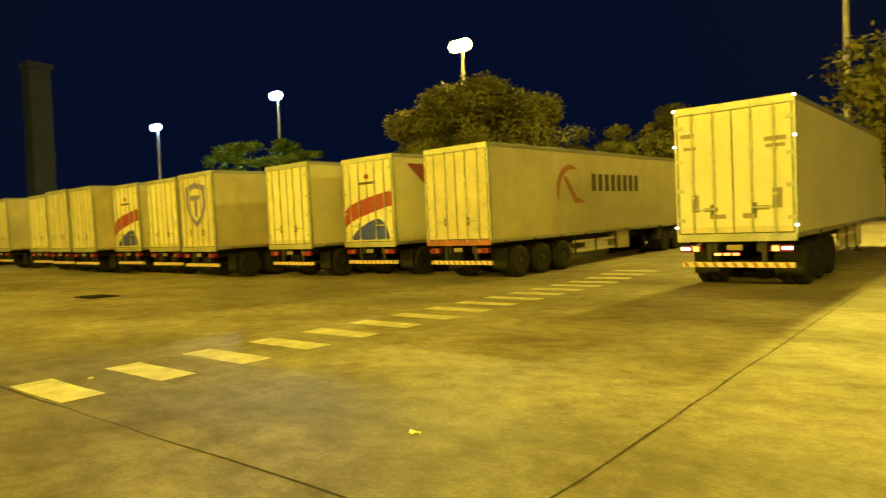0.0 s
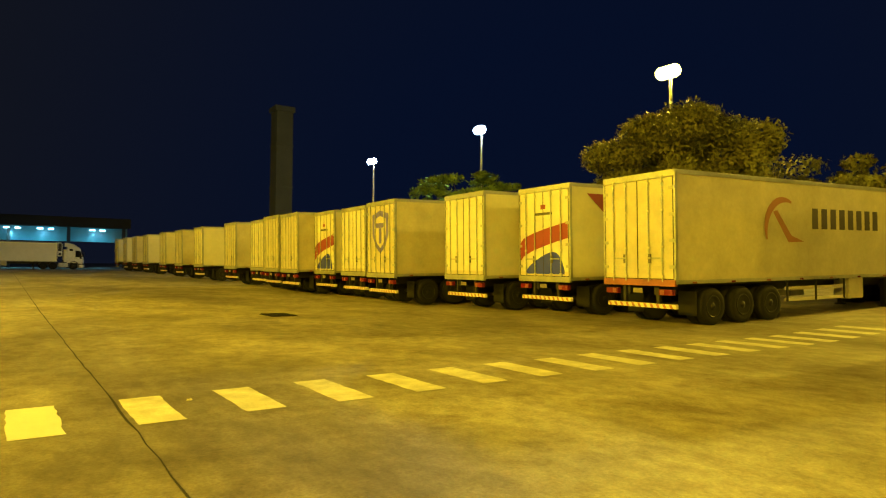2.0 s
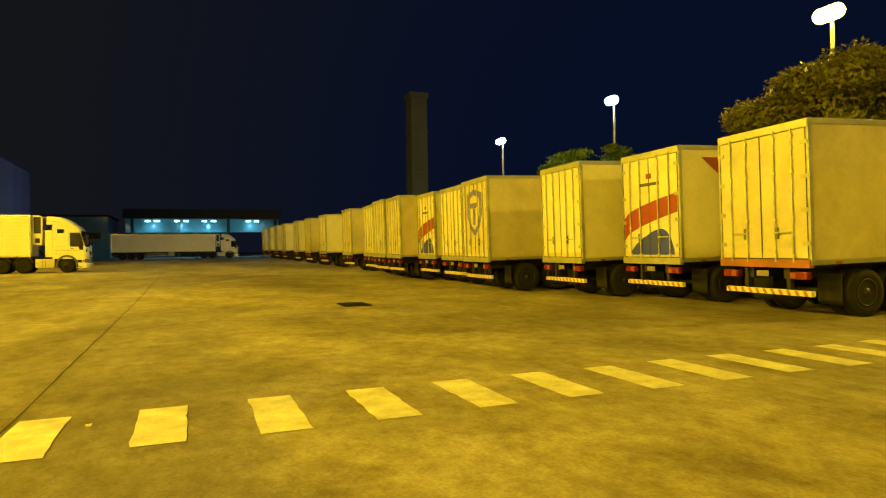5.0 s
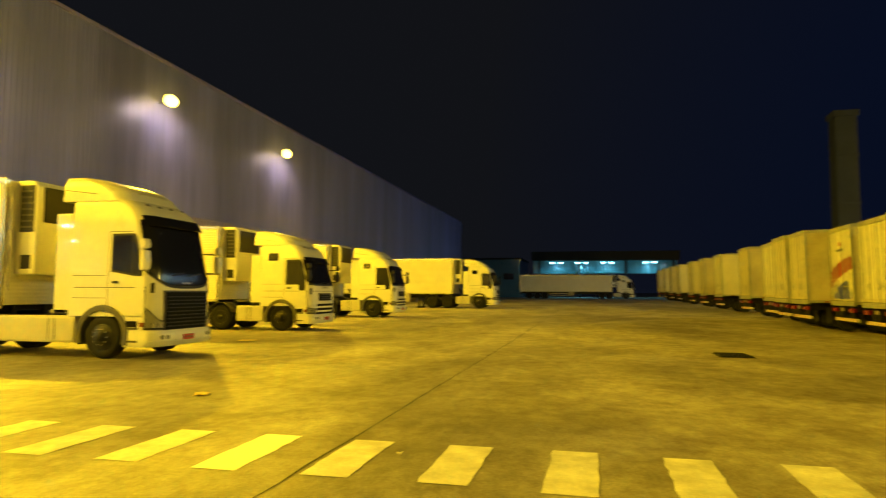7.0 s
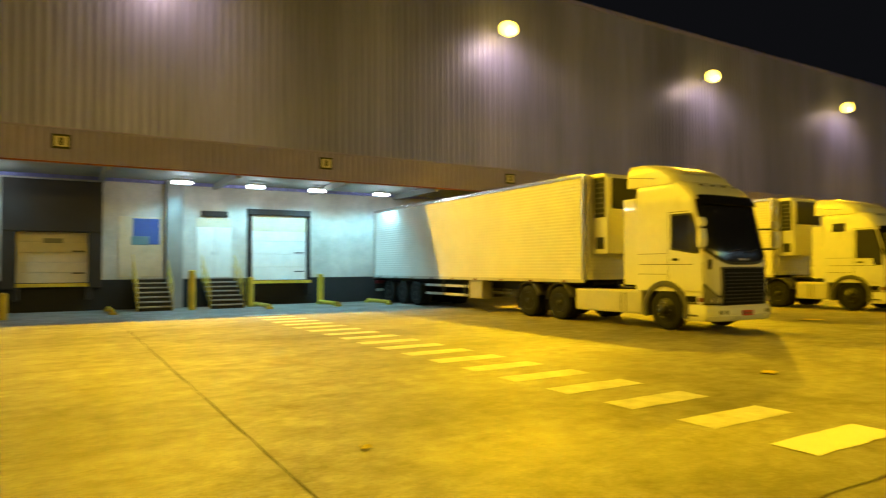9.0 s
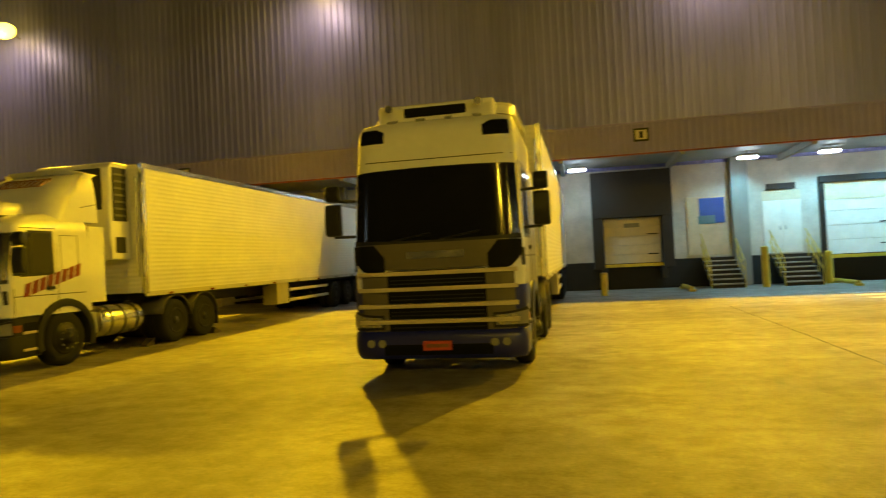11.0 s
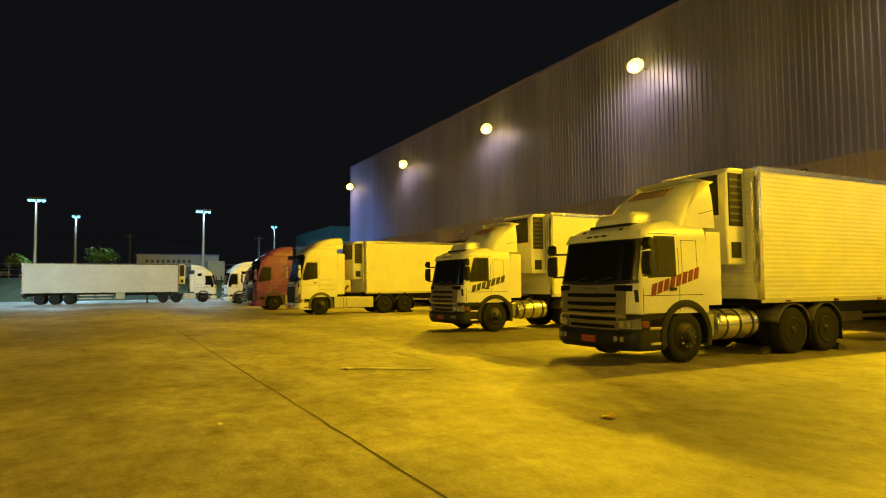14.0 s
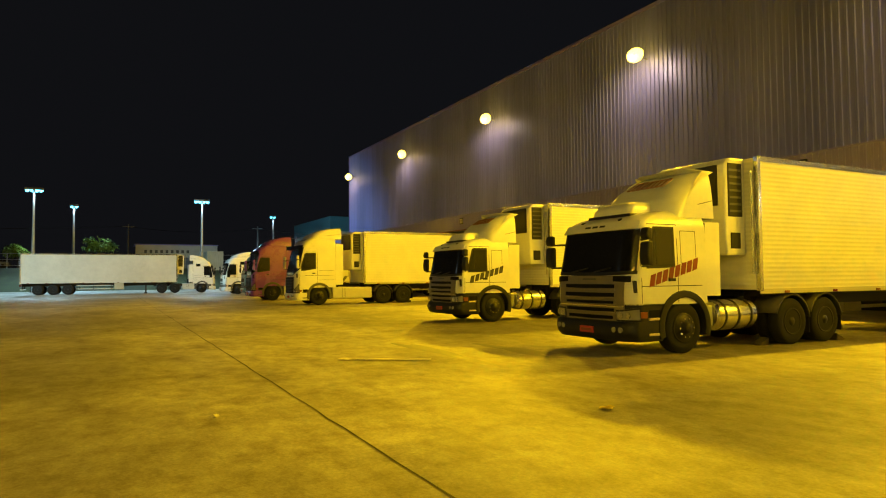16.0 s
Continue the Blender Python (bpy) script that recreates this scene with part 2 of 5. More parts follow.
M_TOWER = mat("tower_concrete", (0.25, 0.25, 0.26), 0.8, 0, 0.25, 0.2)
M_BLUEWIN = mat("blue_panel", (0.02, 0.10, 0.40), 0.35, 0, 0.1)
M_CAR = mat("car_paint", (0.14, 0.15, 0.17), 0.25, 0, 0.1, 0.8, 10, 0, 0.6)
M_PAPER = mat("litter_paper", (0.75, 0.7, 0.5), 0.7, 0, 0.1)
M_SODIUM = glow("sodium_lens", (1.0, 0.66, 0.06), 11)
M_FARLENS = glow("far_cool_lens", (0.12, 0.70, 1.0), 5)
M_COOLLENS = glow("cool_lens", (0.75, 0.92, 1.0), 40)
M_WARMLENS = glow("warm_lens", (1.0, 0.72, 0.08), 22)
M_CYANLENS = glow("cyan_lens", (0.35, 0.9, 1.0), 12)
M_SIGNLIT = glow("lit_sign_face", (0.10, 0.45, 0.62), 0.45)
M_LED = glow("led_lens", (0.82, 0.95, 1.0), 40)
M_TAIL = glow("tail_light_on", (1.0, 0.04, 0.03), 2.5)
M_MARKER = glow("marker_light_on", (1.0, 0.78, 0.5), 5)

# ---- mesh helpers ----


def part(name, bm, material, parent=None, label=""):
    me = bpy.data.meshes.new(name)
    bm.normal_update()
    bm.to_mesh(me)
    bm.free()
    me.materials.append(material)
    ob = new(name, me)
    if parent:
        ob.parent = parent
    if label:
        ob["label"] = label
    return ob


def share(ob, parent, m):
    c = ob.copy()
    scene.collection.objects.link(c)
    c.parent, c.matrix_basis = parent, m
    return c


def thing(name, m, label, category, group="", kind=""):
    ob = new(name)
    ob.empty_display_size = 0.3
    ob.matrix_world = m
    return tagged(ob, label, category, group, kind)


def add_box(bm, x0, x1, y0, y1, z0, z1, bevel=0.0, m=None):
    r = bmesh.ops.create_cube(bm, size=1.0)
    vs = r["verts"]
    bmesh.ops.scale(bm, verts=vs, vec=(x1 - x0, y1 - y0, z1 - z0))
    bmesh.ops.translate(bm, verts=vs, vec=((x0 + x1) / 2, (y0 + y1) / 2, (z0 + z1) / 2))
    if m is not None:
        bmesh.ops.transform(bm, matrix=m, verts=vs)
    if bevel:
        es = list({e for v in vs for e in v.link_edges})
        bmesh.ops.bevel(bm, geom=es, offset=bevel, segments=2, affect="EDGES", profile=0.6)
    return bm


def box(x0, x1, y0, y1, z0, z1, bevel=0.0):
    return add_box(bmesh.new(), x0, x1, y0, y1, z0, z1, bevel)


def add_tube(bm, a, b, r, sides=8, r2=None):
    a, b = Vector(a), Vector(b)
    d = b - a
    m = Matrix.Translation((a + b) / 2) @ d.to_track_quat("Z", "Y").to_matrix().to_4x4()
    bmesh.ops.create_cone(bm, cap_ends=True, segments=sides, radius1=r, radius2=r if r2 is None else r2, depth=d.length, matrix=m)
    return bm


def tube(a, b, r, sides=8, r2=None):
    return add_tube(bmesh.new(), a, b, r, sides, r2)


def add_panel(bm, pts, thick, bevel=0.0):
    """A plate: the outline pts, thickened along its normal."""
    vs = [bm.verts.new(p) for p in pts]
    f = bm.faces.new(vs)
    f.normal_update()
    off = f.normal * thick
    r = bmesh.ops.extrude_face_region(bm, geom=[f])
    nv = [g for g in r["geom"] if isinstance(g, bmesh.types.BMVert)]
    bmesh.ops.translate(bm, verts=nv, vec=off)
    bmesh.ops.recalc_face_normals(bm, faces=bm.faces[:])
    if bevel:
        es = list({e for v in vs + nv for e in v.link_edges})
        bmesh.ops.bevel(bm, geom=es, offset=bevel, segments=2, affect="EDGES")
    return bm


def panel(pts, thick, bevel=0.0):
    return add_panel(bmesh.new(), pts, thick, bevel)


def loft(profile, half, bevel=0.06, taper=0.0, z0=0.0):
    """A body: a side outline of (y, z) drawn across the width; taper narrows it per metre above z0."""
    bm = bmesh.new()
    w = [half - max(0.0, z - z0) * taper for _, z in profile]
    left = [bm.verts.new((-h, y, z)) for (y, z), h in zip(profile, w)]
    right = [bm.verts.new((h, y, z)) for (y, z), h in zip(profile, w)]
    bm.faces.new(left)
    bm.faces.new(right[::-1])
    n = len(profile)
    for i in range(n):
        bm.faces.new((left[i], right[i], right[(i + 1) % n], left[(i + 1) % n]))
    bmesh.ops.recalc_face_normals(bm, faces=bm.faces[:])
    if bevel:
        r = bmesh.ops.bevel(bm, geom=bm.edges[:], offset=bevel, segments=4, affect="EDGES", profile=0.5)
        for f in r["faces"]:
            f.smooth = True
    return bm


def lathe(profile, sides=24, axis="X"):
    """Rings of (radius, offset) turned round the X axis."""
    bm = bmesh.new()
    rings = []
    for r, o in profile:
        rings.append([bm.verts.new((o, r * math.cos(2 * math.pi * k / sides), r * math.sin(2 * math.pi * k / sides))) for k in range(sides)])
    for a, b in zip(rings, rings[1:]):
        for k in range(sides):
            bm.faces.new((a[k], a[(k + 1) % sides], b[(k + 1) % sides], b[k])).smooth = True
    bm.faces.new(rings[0])
    bm.faces.new(rings[-1])
    bmesh.ops.recalc_face_normals(bm, faces=bm.faces[:])
    return bm

# ---- yard ----


def ground_height(y, x=0.0):
    """The yard is level and climbs gently behind the parked row and towards its far end."""
    return max(0.0, min(-12.0 - y, 40.0)) * 0.028 + max(0.0, min(x - 25.0, 65.0)) * 0.0095


def build_ground():
    bm = bmesh.new()
    ys = [-1500, -200, -52, -40, -28, -20, -16, -12, -6, 0, 8, 16, 28, 60, 200, 1500]
    xs = [-1500, -300, -100, -40, 0, 25, 57, 90, 300, 1500]
    grid = [[bm.verts.new((x, y, ground_height(y, x))) for x in xs] for y in ys]
    for a, b in zip(grid, grid[1:]):
        for k in range(len(xs) - 1):
            bm.faces.new((a[k], a[k + 1], b[k + 1], b[k]))
    tagged(part("ground", bm, M_GROUND), "worn stained concrete yard slabs at night", "ground", kind="structure")
    bm = bmesh.new()
    rnd = random.Random(3)

    def crack(a, b, w):
        a, b = Vector(a), Vector(b)
        side = (b - a).normalized().cross(Vector((0, 0, 1)))
        n = max(2, int((b - a).length / 0.5))
        prev = None
        for k in range(n + 1):
            p = a.lerp(b, k / n) + side * rnd.uniform(-0.012, 0.012)
            ww = w * rnd.uniform(0.5, 1.3)
            q = [bm.verts.new(p + side * ww + Vector((0, 0, 0.004 + ground_height(p.y, p.x)))), bm.verts.new(p - side * ww + Vector((0, 0, 0.004 + ground_height(p.y, p.x))))]
            if prev:
                bm.faces.new((prev[0], prev[1], q[1], q[0]))
            prev = q
    crack((-70, 2.05, 0), (90, 2.05, 0), 0.012)
    crack((2.12, 2.0, 0), (1.6, -11.5, 0), 0.011)
    crack((3.2, 2.1, 0), (3.3, 19.0, 0), 0.014)
    crack((-24, -11, 0), (-24, 2, 0), 0.012)
    crack((30, 2, 0), (30, -8, 0), 0.012)
    tagged(part("ground_joint", bm, M_JOINT), "dark tarred joints between concrete slabs", "joint", kind="structure")


build_ground()


def build_crosswalk():
    root = thing("crosswalk", pose(0, 0, 0), "worn white zebra crossing painted on the concrete", "crossing", kind="structure")
    rnd = random.Random(5)
    for k in range(-19, 17):
        y1 = 1.55 - 1.062 * k
        x0, x1 = 7.27 + rnd.uniform(-0.03, 0.03), 8.67 + rnd.uniform(-0.03, 0.03)
        bm = bmesh.new()
        n = 9
        lo, hi = [], []
        for i in range(n + 1):
            x = x0 + (x1 - x0) * i / n
            lo.append(bm.verts.new((x, y1 + rnd.uniform(-0.012, 0.012), 0.006 + ground_height(y1))))
            hi.append(bm.verts.new((x, y1 + 0.45 + rnd.uniform(-0.012, 0.012), 0.006 + ground_height(y1 + 0.45))))
        for i in range(n):
            bm.faces.new((lo[i], lo[i + 1], hi[i + 1], hi[i]))
        fresh = k in (-1,)
        part("stripe", bm, M_STRIPE_NEW if fresh else M_STRIPE, root, "bright freshly painted stripe" if fresh else "")


build_crosswalk()

root = thing("drain_grate", pose(20.1, -4.1, 0.0), "dark rusty drain grate set in the concrete", "drain grate")
bm = box(-0.6, 0.6, -0.42, 0.42, -0.02, 0.008)
part("pit_frame", bm, M_JOINT, root)
for k in range(11):
    x = -0.53 + k * 0.106
    part("grate_bar", box(x - 0.025, x + 0.025, -0.38, 0.38, 0.008, 0.03, 0.004), M_CHASSIS, root)

# ---- warehouse ----
DOCK_Y, EDGE_Y = 28.4, 24.0
WX0, WX1 = -83.3, 146.0
ROOF_Z, FASCIA_Z0, FASCIA_Z1 = 17.5, 5.16, 6.23


def build_warehouse():
    root = thing("warehouse", pose(0, 0, 0), "long grey warehouse clad in ribbed sheet with a loading canopy", "warehouse", kind="structure")
    # upright ribs of the cladding
    bm = bmesh.new()
    x, prev = WX0, None
    while x < WX1:
        for dx, dy in ((0.0, 0.0), (0.17, 0.0), (0.20, -0.045), (0.28, -0.045), (0.31, 0.0)):
            q = (bm.verts.new((x + dx, DOCK_Y + dy, FASCIA_Z0)), bm.verts.new((x + dx, DOCK_Y + dy, ROOF_Z)))
            if prev:
                bm.faces.new((prev[0], q[0], q[1], prev[1]))
            prev = q
        x += 0.34
    part("wall_cladding", bm, M_WALL, root, "grey ribbed sheet metal cladding")
    part("wall_body", box(WX0, WX1, DOCK_Y + 0.05, DOCK_Y + 60, FASCIA_Z0, ROOF_Z - 0.05), M_WALL, root)
    part("roof_trim", box(WX0 - 0.1, WX1 + 0.1, DOCK_Y - 0.08, DOCK_Y + 0.2, ROOF_Z - 0.02, ROOF_Z + 0.22, 0.02), M_FASCIA, root, "pale metal roof trim")
    part("corner_trim", box(WX0 - 0.12, WX0 + 0.05, DOCK_Y - 0.07, DOCK_Y + 0.3, 0, ROOF_Z), M_FASCIA, root)
    part("corner_trim", box(WX1 - 0.05, WX1 + 0.12, DOCK_Y - 0.07, DOCK_Y + 0.3, 0, ROOF_Z), M_FASCIA, root)
    part("dock_wall", box(WX0, WX1, DOCK_Y, DOCK_Y + 0.3, 1.2, FASCIA_Z0 - 0.02), M_DOCK, root, "pale painted dock wall under the canopy")
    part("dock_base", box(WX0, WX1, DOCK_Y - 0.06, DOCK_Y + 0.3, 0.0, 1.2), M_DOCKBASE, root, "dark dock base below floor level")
    bm = bmesh.new()
    x, prev = WX0, None
    while x < WX1:
        for dx, dy in ((0.0, 0.0), (0.12, 0.0), (0.14, -0.03), (0.21, -0.03), (0.23, 0.0)):
            q = (bm.verts.new((x + dx, EDGE_Y + dy, FASCIA_Z0)), bm.verts.new((x + dx, EDGE_Y + dy, FASCIA_Z1)))
            if prev:
                bm.faces.new((prev[0], q[0], q[1], prev[1]))
            prev = q
        x += 0.25
    part("fascia_backing", box(WX0, WX1, EDGE_Y + 0.01, EDGE_Y + 0.08, FASCIA_Z0, FASCIA_Z1), M_FASCIA, root)
    part("fascia_cap", box(WX0, WX1, EDGE_Y - 0.05, EDGE_Y + 0.12, FASCIA_Z1, FASCIA_Z1 + 0.07, 0.01), M_FASCIA, root)
    part("fascia", bm, M_FASCIA, root, "ribbed grey fascia sheet along the canopy")
    part("canopy_deck", box(WX0, WX1, EDGE_Y + 0.1, DOCK_Y - 0.05, FASCIA_Z1 - 0.12, FASCIA_Z1 - 0.02), M_FASCIA, root)
    part("soffit", box(WX0, WX1, EDGE_Y + 0.1, DOCK_Y - 0.05, FASCIA_Z0 + 0.12, FASCIA_Z0 + 0.2), M_SOFFIT, root, "pale soffit under the canopy")
    part("fascia_edge", box(WX0, WX1, EDGE_Y - 0.02, EDGE_Y + 0.1, FASCIA_Z0 - 0.05, FASCIA_Z0), M_BRAND_RED, root, "thin dull red edge strip")
    for k in range(-6, 9):
        xx = 5.85 + 17.36 * k
        if not WX0 < xx < WX1:
            continue
        part("column", box(xx - 0.32, xx + 0.32, DOCK_Y - 0.5, DOCK_Y - 0.08, 0, FASCIA_Z0 + 0.1, 0.03), M_SOFFIT, root, "square grey column")
    x = WX0 + 4
    while x < WX1:
        part("soffit_beam", box(x - 0.08, x + 0.08, EDGE_Y + 0.12, DOCK_Y - 0.1, FASCIA_Z0 - 0.14, FASCIA_Z0 + 0.1), M_SOFFIT, root)
        x += 4.34


build_warehouse()


def dock_door(x, w, z0, z1, material, kind=0):
    root = thing("dock_door", pose(x, DOCK_Y, 0), "cream sectional dock door in a black rubber shelter" if kind == 0 else "white sectional dock door in a dark frame", "dock door", "dock doors")
    h = w / 2
    n = 5
    for k in range(n):
        a, b = z0 + (z1 - z0) * k / n, z0 + (z1 - z0) * (k + 1) / n
        part("door_section", box(-h, h, -0.09, -0.02, a + 0.008, b - 0.008, 0.012), material, root)
    part("door_vision_panel", box(-0.32, 0.32, -0.11, -0.085, z1 - 0.42, z1 - 0.24, 0.01), M_LENS, root, "narrow pale vision panel")
    for z in (z0 + 0.35, z0 + 1.2):
        part("handle", box(h - 0.55, h - 0.12, -0.12, -0.09, z, z + 0.05, 0.01), M_PLASTIC, root)
    if kind == 0:
        for s in (-1, 1):
            part("shelter_curtain", box(min(s * h, s * (h + 0.45)), max(s * h, s * (h + 0.45)), -0.62, -0.02, 0.9, 4.95, 0.03), M_SHELTER, root, "black rubber shelter curtain")
        part("shelter_head", box(-h - 0.45, h + 0.45, -0.66, -0.02, z1, 5.0, 0.03), M_SHELTER, root, "black head curtain of the shelter")
    else:
        for s in (-1, 1):
            part("door_jamb", box(min(s * h, s * (h + 0.18)), max(s * h, s * (h + 0.18)), -0.22, -0.02, 0.3, z1 + 0.25, 0.02), M_PLASTIC, root)
        part("door_head", box(-h - 0.18, h + 0.18, -0.26, -0.02, z1, z1 + 0.26, 0.02), M_PLASTIC, root)
        part("header_panel", box(-h, h, -0.12, -0.09, z1 - 0.72, z1 - 0.004), M_DOORTAN, root, "cream top section")
    part("leveller_lip", box(-h, h, -0.5, -0.07, z0 - 0.12, z0 - 0.02, 0.01), M_STEEL, root)
    part("leveller_edge", box(-h - 0.1, h + 0.1, -0.53, -0.505, z0 - 0.14, z0 - 0.01, 0.005), M_YELLOW, root, "yellow warning edge")
    for s in (-1, 1):
        part("dock_bumper", box(s * (h + 0.02) - 0.12, s * (h + 0.02) + 0.12, -0.6, -0.07, 0.45, 0.95, 0.03), M_SHELTER, root)
    return root


dock_door(1.56, 2.36, 1.1, 3.05, M_DOORTAN, kind=0)
dock_door(10.32, 2.5, 1.1, 4.0, M_DOOR, kind=1)


def stair(x, w, n, top, seed):
    root = thing("dock_stair", pose(x, DOCK_Y - 0.08, 0), "dark steel stair with yellow handrails up to the dock", "stair", "dock stairs")
    run = 0.26
    for k in range(n):
        z = top * (k + 1) / n
        y = -(n - k) * run
        part("tread", box(-w / 2, w / 2, y, y + run + 0.02, z - 0.05, z, 0.008), M_STEEL, root)
        part("riser", box(-w / 2, w / 2, y + 0.02, y + 0.035, z - top / n, z - 0.05), M_CHASSIS, root)
    for s in (-1, 1):
        part("stringer", panel([(s * w / 2, -n * run, 0), (s * w / 2, -n * run, 0.2), (s * w / 2, 0, top), (s * w / 2, 0, top - 0.25)], 0.04 * s), M_CHASSIS, root)
        bm = bmesh.new()
        for z in (0.95, 0.5):
            add_tube(bm, (s * w / 2, -n * run, z + 0.1), (s * w / 2, 0, top + z), 0.022)
        part("handrail", bm, M_YELLOW, root, "yellow tube handrail")
        for k in range(0, n + 1, 2):
            y = -(n - k) * run
            zb = top * k / n
            part("baluster", tube((s * w / 2, min(y, -0.02), zb), (s * w / 2, min(y, -0.02), zb + 1.02), 0.02), M_YELLOW, root)
    return root


stair(4.95, 1.25, 7, 1.25, 1)
stair(7.65, 1.35, 7, 1.25, 2)


def person_door():
    root = thing("dock_entrance_door", pose(7.5, DOCK_Y, 0), "white double entrance door above the dock stair", "door")
    for s in (-1, 1):
        part("door_leaf", box(min(0.01 * s, 0.72 * s), max(0.01 * s, 0.72 * s), -0.06, -0.02, 1.26, 3.4, 0.01), M_DOOR, root)
        part("door_handle", box(s * 0.1 - 0.02, s * 0.1 + 0.02, -0.12, -0.06, 2.2, 2.36, 0.008), M_STEEL, root)
    part("transom", box(-0.74, 0.74, -0.05, -0.02, 3.41, 3.8, 0.01), M_DOORTAN, root)
    part("vent_grille", box(-0.55, 0.55, -0.1, -0.02, 3.86, 4.1, 0.01), M_PLASTIC, root)
    root = thing("window_panel", pose(4.82, DOCK_Y, 0), "blue glazed hatch in a cream wall panel", "window")
    part("frame", box(-1.0, 0.62, -0.05, -0.004, 1.3, 3.75, 0.01), M_DOORTAN, root)
    part("blue_pane", box(-0.5, 0.5, -0.08, -0.05, 2.62, 3.68, 0.01), M_BLUEWIN, root, "deep blue pane")
    part("lower_pane", box(-0.56, 0.1, -0.10, -0.082, 2.6, 2.95, 0.01), M_TEAL, root)


person_door()


def bollard(x, y, h):
    root = thing("bollard", pose(x, y, 0), "yellow steel bollard guarding the dock", "bollard", "dock bollards")
    bm = tube((0, 0, 0), (0, 0, h), 0.13, 14)
    part("post", bm, M_YELLOW, root)
    part("cap", lathe([(0.135, 0), (0.12, 0.04), (0.05, 0.07), (0.01, 0.075)], 14), M_YELLOW, root).matrix_basis = pose(0, 0, h, 0, -90, 0)


for bx, by, bh in ((6.25, 26.3, 1.5), (8.75, 27.2, 1.2), (11.95, 27.4, 1.3), (0.2, 24.6, 0.8)):
    bollard(bx, by, bh)


def wheel_guide(x, y0, y1):
    root = thing("wheel_guide", pose(x, 0, 0), "low yellow steel wheel guide on the dock apron", "wheel guide", "wheel guides")
    part("rail", tube((0, y0, 0.12), (0, y1, 0.12), 0.08, 10), M_YELLOW, root)
    for y in (y0, y1):
        part("foot", box(-0.12, 0.12, y - 0.1, y + 0.1, 0.0, 0.09, 0.01), M_YELLOW, root)


for gx in (3.4, 9.0, 11.9, 14.3):
    wheel_guide(gx, 25.2, 27.4)


def flood(x):
    root = thing("wall_floodlight", pose(x, DOCK_Y, 14.6), "glowing sodium floodlight on a bracket on the wall", "floodlight", "wall floodlights")
    part("bracket", tube((0, 0, -0.1), (0, -0.75, 0.05), 0.04), M_STEEL, root)
    part("housing", loft([(-1.15, -0.05), (-1.0, 0.28), (-0.65, 0.32), (-0.55, 0.1)], 0.42, 0.05), M_STEEL, root)
    # Oversized ball: the lamp's glare is put into the lens's shape.
    bm = bmesh.new()
    bmesh.ops.create_uvsphere(bm, u_segments=16, v_segments=10, radius=0.52)
    bmesh.ops.scale(bm, verts=bm.verts[:], vec=(1.1, 0.75, 0.8))
    bmesh.ops.translate(bm, verts=bm.verts[:], vec=(0, -0.95, 0.02))
    ob = part("lens", bm, M_SODIUM, root, "blazing sodium lens swollen to the size of its glare")
    ob.visible_shadow = False


for x in WALL_LAMPS:
    flood(x)


def dock_led(x):
    root = thing("dock_lamp", pose(x, 26.6, FASCIA_Z0 + 0.12), "bright cool white lamp under the canopy", "lamp", "dock lamps")
    part("arm", tube((0, 0.0, 0.0), (0, 0, -0.12), 0.03), M_STEEL, root)
    part("housing", box(-0.36, 0.36, -0.16, 0.16, -0.2, -0.1, 0.03), M_STEEL, root)
    ob = part("lens", box(-0.34, 0.34, -0.15, 0.15, -0.3, -0.2, 0.04), M_LED, root, "glowing white lens")
    ob.visible_shadow = False


for x in DOCK_LEDS:
    dock_led(x)


def dock_sign(x):
    root = thing("dock_sign", pose(x, EDGE_Y, 5.82), "small square dock number sign on the fascia", "sign", "dock signs")
    part("plate", box(-0.27, 0.27, -0.05, -0.003, -0.24, 0.24, 0.01), M_PLASTIC, root)
    part("face", box(-0.2, 0.2, -0.06, -0.05, -0.17, 0.17, 0.005), M_DOORTAN, root, "cream face with an unreadable dark bar")
    part("bar", box(-0.06, 0.06, -0.068, -0.061, -0.12, 0.12), M_PLASTIC, root)


for x in (1.75, 10.9, -7.6, -16.8, -26.0, -35.2, -44.4, 20.1, 29.3):
    dock_sign(x)

# ---- vehicles: shared wheels ----


def add_hub_ring(bm, x, r, n=10):
    for k in range(n):
        a = 2 * math.pi * k / n
        add_tube(bm, (x, r * math.cos(a), r * math.sin(a)), (x + 0.03, r * math.cos(a), r * math.sin(a)), 0.018, 6)


STORE = thing("wheel_store", pose(0, 200, -3), "", "")


def make_wheel(dual):
    w = 0.30 if not dual else 0.62
    prof = [(0.30, 0.02), (0.36, 0.0), (0.47, 0.01), (0.515, 0.05), (0.52, w / 2), (0.515, w - 0.05), (0.47, w - 0.01), (0.36, w), (0.30, w - 0.02)]
    if dual:
        prof = [(0.30, 0.02), (0.36, 0.0), (0.47, 0.01), (0.515, 0.05), (0.515, 0.25), (0.47, 0.29), (0.38, 0.31), (0.47, 0.33), (0.515, 0.37), (0.515, 0.57), (0.47, 0.61), (0.36, 0.62), (0.30, 0.60)]
    tyre = lathe([(r, -o) for r, o in prof], 28)
    rim = lathe([(0.305, -0.03), (0.30, 0.0), (0.27, -0.01), (0.25, -0.10 if dual else 0.0), (0.17, -0.13 if dual else 0.03), (0.12, -0.11 if dual else 0.05), (0.10, -0.02 if dual else 0.12), (0.02, 0.0 if dual else 0.13)], 24)
    t = part("wheel", tyre, M_RUBBER, STORE)
    part("rim", rim, M_RIM, t, "dull steel rim with a ring of bright nuts")
    nuts = bmesh.new()
    add_hub_ring(nuts, -0.10 if dual else 0.055, 0.19)
    part("wheel_nuts", nuts, M_ALU, t, "ring of bright wheel nuts")
    return t


WHEEL, DUAL = make_wheel(False), make_wheel(True)


